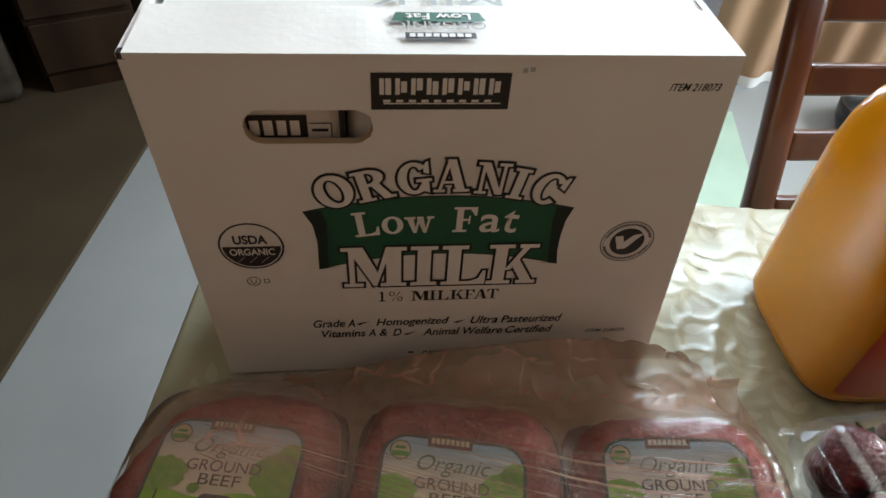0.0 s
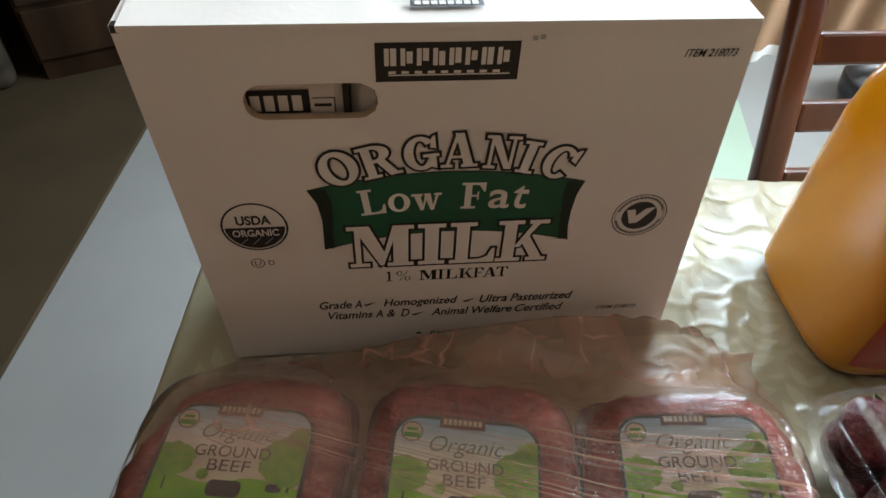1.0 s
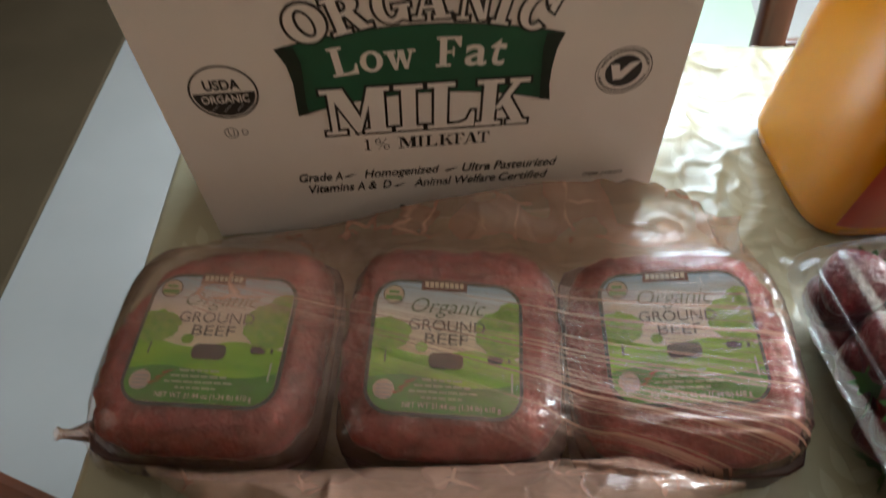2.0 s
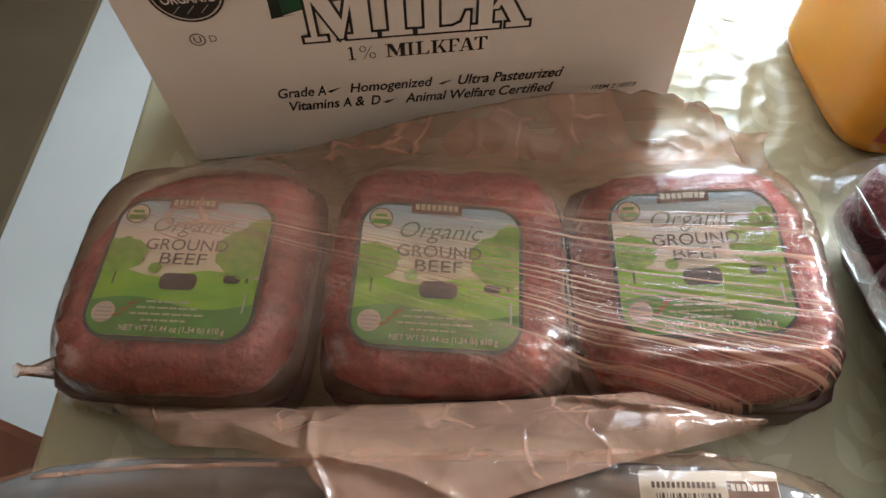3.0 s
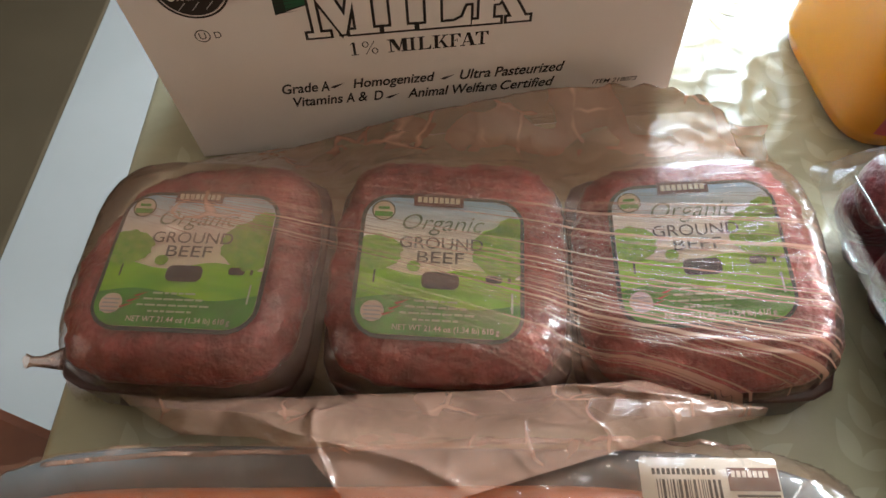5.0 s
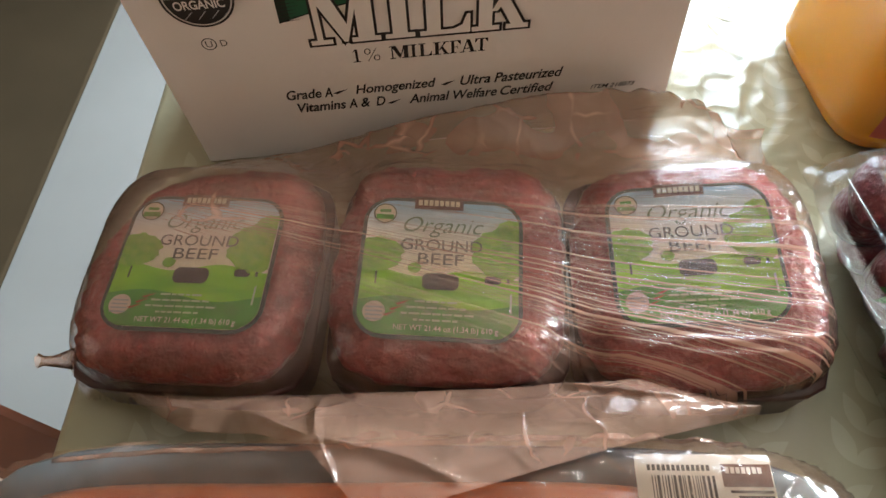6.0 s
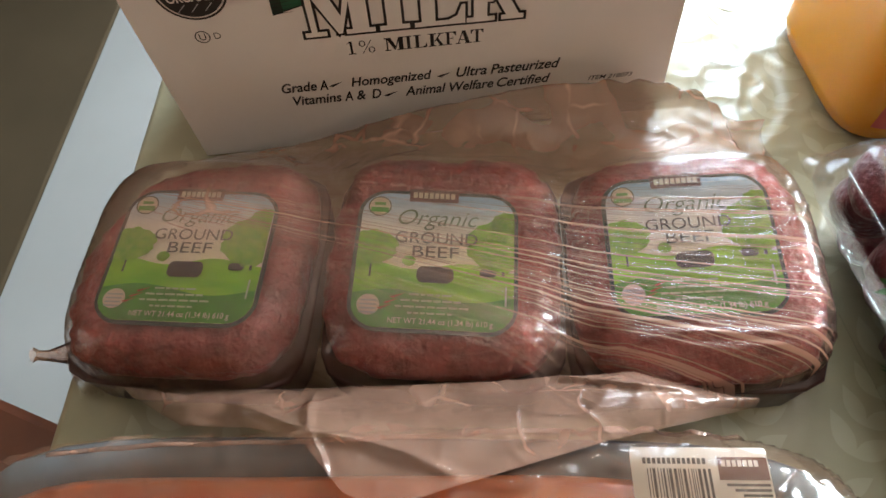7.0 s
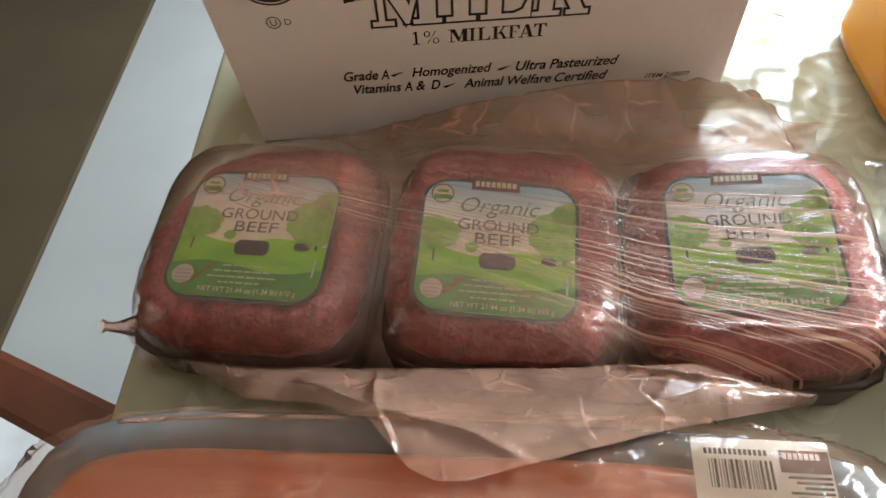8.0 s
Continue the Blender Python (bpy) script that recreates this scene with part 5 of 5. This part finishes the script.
ground = np.where(r < 1, 0.7505 + 0.0505 - 0.012 * np.clip((r - 0.85) / 0.15, 0, 1) ** 2, 0.752)
ground = np.maximum(ground, 0.792 - 2.5 * np.hypot((bx + 0.215), (by - 0.03) * 0.5))
rim = np.where(bx < -0.19, 0.772, 0.7512)
skin = drape(ground, keep, rim, 200)
skin = np.where(keep, skin + 0.0012 * np.abs(smooth_noise(bx, by, 18, 41)) + 0.0010 * np.abs(smooth_noise(bx, by * 1.6, 45, 42)), skin)
for i in range(36):
    x0, y0 = rc.uniform(-0.24, 0.13), rc.uniform(-0.02, 0.08)
    ang = rc.uniform(-0.5, 0.9)
    skin = skin + crease(bx, by, x0, y0, x0 + 0.05 * math.cos(ang), y0 + 0.05 * math.sin(ang), 0.0022, rc.uniform(0.0008, 0.0025))
bag2 = thing("plastic_bag", pose(0, 0, 0), "thin pinkish see-through plastic bag round the fish", "plastic bag", "produce bags")
part("skin", sheet("skin", bx, by, skin + 0.0008, keep), film("clearer_bag_film", (0.98, 0.92, 0.88), (0.86, 0.50, 0.34), 0.11, 1.3, rough=0.12, bump=0.35, bump_scale=26, fold_shine=0.18), bag2, smooth=True)

# thin roll added along the bag's far side, in place of its bright edge highlight
roll_rings = []
for i in range(70):
    x = -0.185 + 0.315 * i / 69
    y = float(np.interp(x, [p_[0] for p_ in OUT2[:9]], [p_[1] for p_ in OUT2[:9]])) - 0.006
    a_, b_ = int(round((y + 0.18) / STEP)), int(round((x + 0.27) / STEP))
    z = float(skin[a_, b_]) + 0.0016 + 0.0008 * math.sin(i * 0.7)
    roll_rings.append([(x, y + 0.0011 * math.cos(k * math.pi / 4), z - 0.0008 + 0.0005 * math.sin(k * math.pi / 4)) for k in range(8)])
part("light_line", loft(roll_rings), BAG_STREAK, bag2, "thin roll added for the highlight on the bag's edge", smooth=True)

# ---- juice jug ----
jug = thing("juice_jug", pose(0.336, 0.304, 0.7505), "big plastic jug of orange juice with a red label", "juice jug")
JUG_DEEP = 0.87
prof = ((0.132, 0, 5), (0.144, .003, 5), (0.150, .012, 5), (0.151, .05, 5), (0.1515, .10, 5), (0.153, .15, 4.5), (0.150, .175, 4), (0.141, .192, 3.6), (0.120, .207, 3.2), (0.090, .220, 2.8), (0.060, .233, 2.4), (0.044, .243, 2), (0.042, .258, 2))
rings = []
for z in sorted(set(np.round(np.linspace(0, 0.258, 56), 5).tolist() + [0.003, 0.0075, 0.012])):
    w, p = float(np.interp(z, [q[1] for q in prof], [q[0] for q in prof])), float(np.interp(z, [q[1] for q in prof], [q[2] for q in prof]))
    rr_ = []
    for x, y, _ in squircle(w, w * JUG_DEEP, z, p, 120):
        # hand grip pressed into the upper half of the front
        out_ = max(0, min(1, (z - 0.085 - 18 * (x + 0.004) ** 2) / 0.012)) * max(0, min(1, (0.20 - z) / 0.03))
        if y < -0.045:
            y += 0.006 * out_ * max(0, 1 - (abs(x) / 0.062) ** 6)
        rr_.append((x, y, z))
    rings.append(rr_)
part("body", loft(rings), JUICE, jug, "translucent plastic body full of orange juice", smooth=True)
part("cap", loft([squircle(w, w, z, 2, 32) for w, z in ((0.046, .252), (0.047, .254), (0.047, .268), (0.044, .270))]), JUG_CAP, jug, "green screw cap", smooth=False)
hp = [(0.02, .236), (0.05, .232), (0.072, .215), (0.080, .19), (0.076, .16)]
part("handle", loft([[(x + 0.010 * math.cos(a * math.pi / 6), 0.012 * math.sin(a * math.pi / 6), z + 0.006 * math.cos(a * math.pi / 6)) for a in range(12)] for x, z in hp]), JUICE, jug, smooth=True)
lx, lz = np.meshgrid(np.linspace(-0.064, 0.062, 40), np.linspace(0.012, 0.105, 24))
kx, kz = np.abs(lx + 0.001) / 0.063, np.abs(lz - 0.0585) / 0.0465
wq = np.interp(lz, [p[1] for p in prof], [p[0] for p in prof])
ly = -wq * JUG_DEEP / 2 * (1 - np.abs(lx / (wq / 2)) ** 5).clip(0.05) ** 0.2 - 0.0006
part("label", sheet("label", lx, ly, lz, (kx ** 12 + kz ** 12) < 1), JUG_LABEL, jug, "red and orange paper label", smooth=True)

# ---- strawberries in a clear shell ----
CS = pose(0.305, 0.102, 0.7505, 0, 0, 3)
shell = thing("berry_box", CS, "clear plastic clamshell box full of strawberries", "clamshell box")
pr = ((0.176, 0.170, 0), (0.182, 0.176, .003), (0.196, 0.190, .050), (0.204, 0.194, .056), (0.220, 0.206, .0575))
part("base", loft([squircle(w, d, z, 7, 96) for w, d, z in pr], close=False), SHELL, shell, smooth=True)
part("rim", loft([squircle(w, d, z, 7, 96) for w, d, z in ((0.204, 0.194, .0575), (0.222, 0.206, .0575), (0.222, 0.206, .0595), (0.204, 0.194, .0595))], close=False), SHELL_EDGE, shell, "folded clear rim")
part("lid", loft([squircle(w, d, z, 7, 96) for w, d, z in ((0.222, 0.206, .060), (0.206, 0.194, .0605), (0.200, 0.188, .068), (0.198, 0.186, .078), (0.190, 0.178, .082), (0.176, 0.166, .0815), (0.02, 0.02, .0805))], close=False), SHELL, shell, smooth=True)
for x, y in ((-0.096, -0.086), (0.096, 0.088), (-0.097, 0.088)):
    part("lock_tab", loft([squircle(w, w * 0.8, z, 3, 28, x, y) for w, z in ((0.024, .0598), (0.026, .0604), (0.024, .0610), (0.014, .0612), (0.012, .0622), (0.008, .0625))]), SHELL, shell, "clear press lock tab", smooth=True)
for a_, b_ in (((-0.0985, -0.080), (-0.0985, 0.078)), ((-0.085, 0.0925), (0.085, 0.0925))):
    d_ = Vector((b_[0] - a_[0], b_[1] - a_[1], 0)).normalized()
    n_ = Vector((-d_.y, d_.x, 0))
    part("lid_edge", loft([[tuple(Vector((*q, 0.0735)) + n_ * 0.0010 * math.cos(k * math.pi / 4) + Vector((0, 0, 0.0010 * math.sin(k * math.pi / 4)))) for k in range(8)] for q in (a_, b_)]), SHELL_EDGE, shell, smooth=True)
for i in range(5):
    part("lid_rib", box(-0.09 + 0.042 * i, -0.084 + 0.042 * i, -0.085, 0.085, .0822, .0838, bevel=0.0005), SHELL_EDGE, shell)


def strawberry():
    b = thing("strawberry", pose(0, 0, 0), "ripe red strawberry with a green leafy top", "strawberry", "strawberries in the box")
    rings = []
    for z, r in ((-.021, .002), (-.018, .0072), (-.011, .0130), (-.002, .0172), (.006, .0190), (.012, .0178), (.016, .012), (.0172, .003)):
        rings.append([(r * math.cos(2 * math.pi * i / 20) * (1 + .04 * math.sin(3 * i)), r * math.sin(2 * math.pi * i / 20), z) for i in range(20)])
    part("flesh", loft(rings), BERRY, b, smooth=True)
    c = bmesh.new()
    for i in range(8):
        a = 2 * math.pi * i / 8
        o = leaf_outline(0, 0, a, 0.013)
        c.faces.new([c.verts.new((x, y, 0.0188 - 6.5 * (x * x + y * y) + 0.003 * math.hypot(x, y) / 0.013)) for x, y in o])
    part("leaf_top", c, CALYX, b)
    return b


berry = strawberry()
rs = random.Random(8)
spots = []
for lvl, (zz, nx, ny) in enumerate(((0.021, 5, 5), (0.043, 5, 5), (0.063, 5, 5))):
    for i in range(nx):
        for j in range(ny):
            spread = (0.0325, 0.0355, 0.0375)[lvl]
            spots.append(CS @ Vector(((i - (nx - 1) / 2) * spread + rs.uniform(-.003, .003), (j - (ny - 1) / 2) * spread + rs.uniform(-.003, .003), zz - (0.004 if lvl == 2 else 0))))
for i, (x, y, z) in enumerate(spots):
    m = pose(x, y, z, rs.uniform(40, 150), rs.uniform(-40, 40), rs.uniform(0, 360))
    if i == 0:
        berry.matrix_basis = m
    else:
        copy_thing(berry, m)
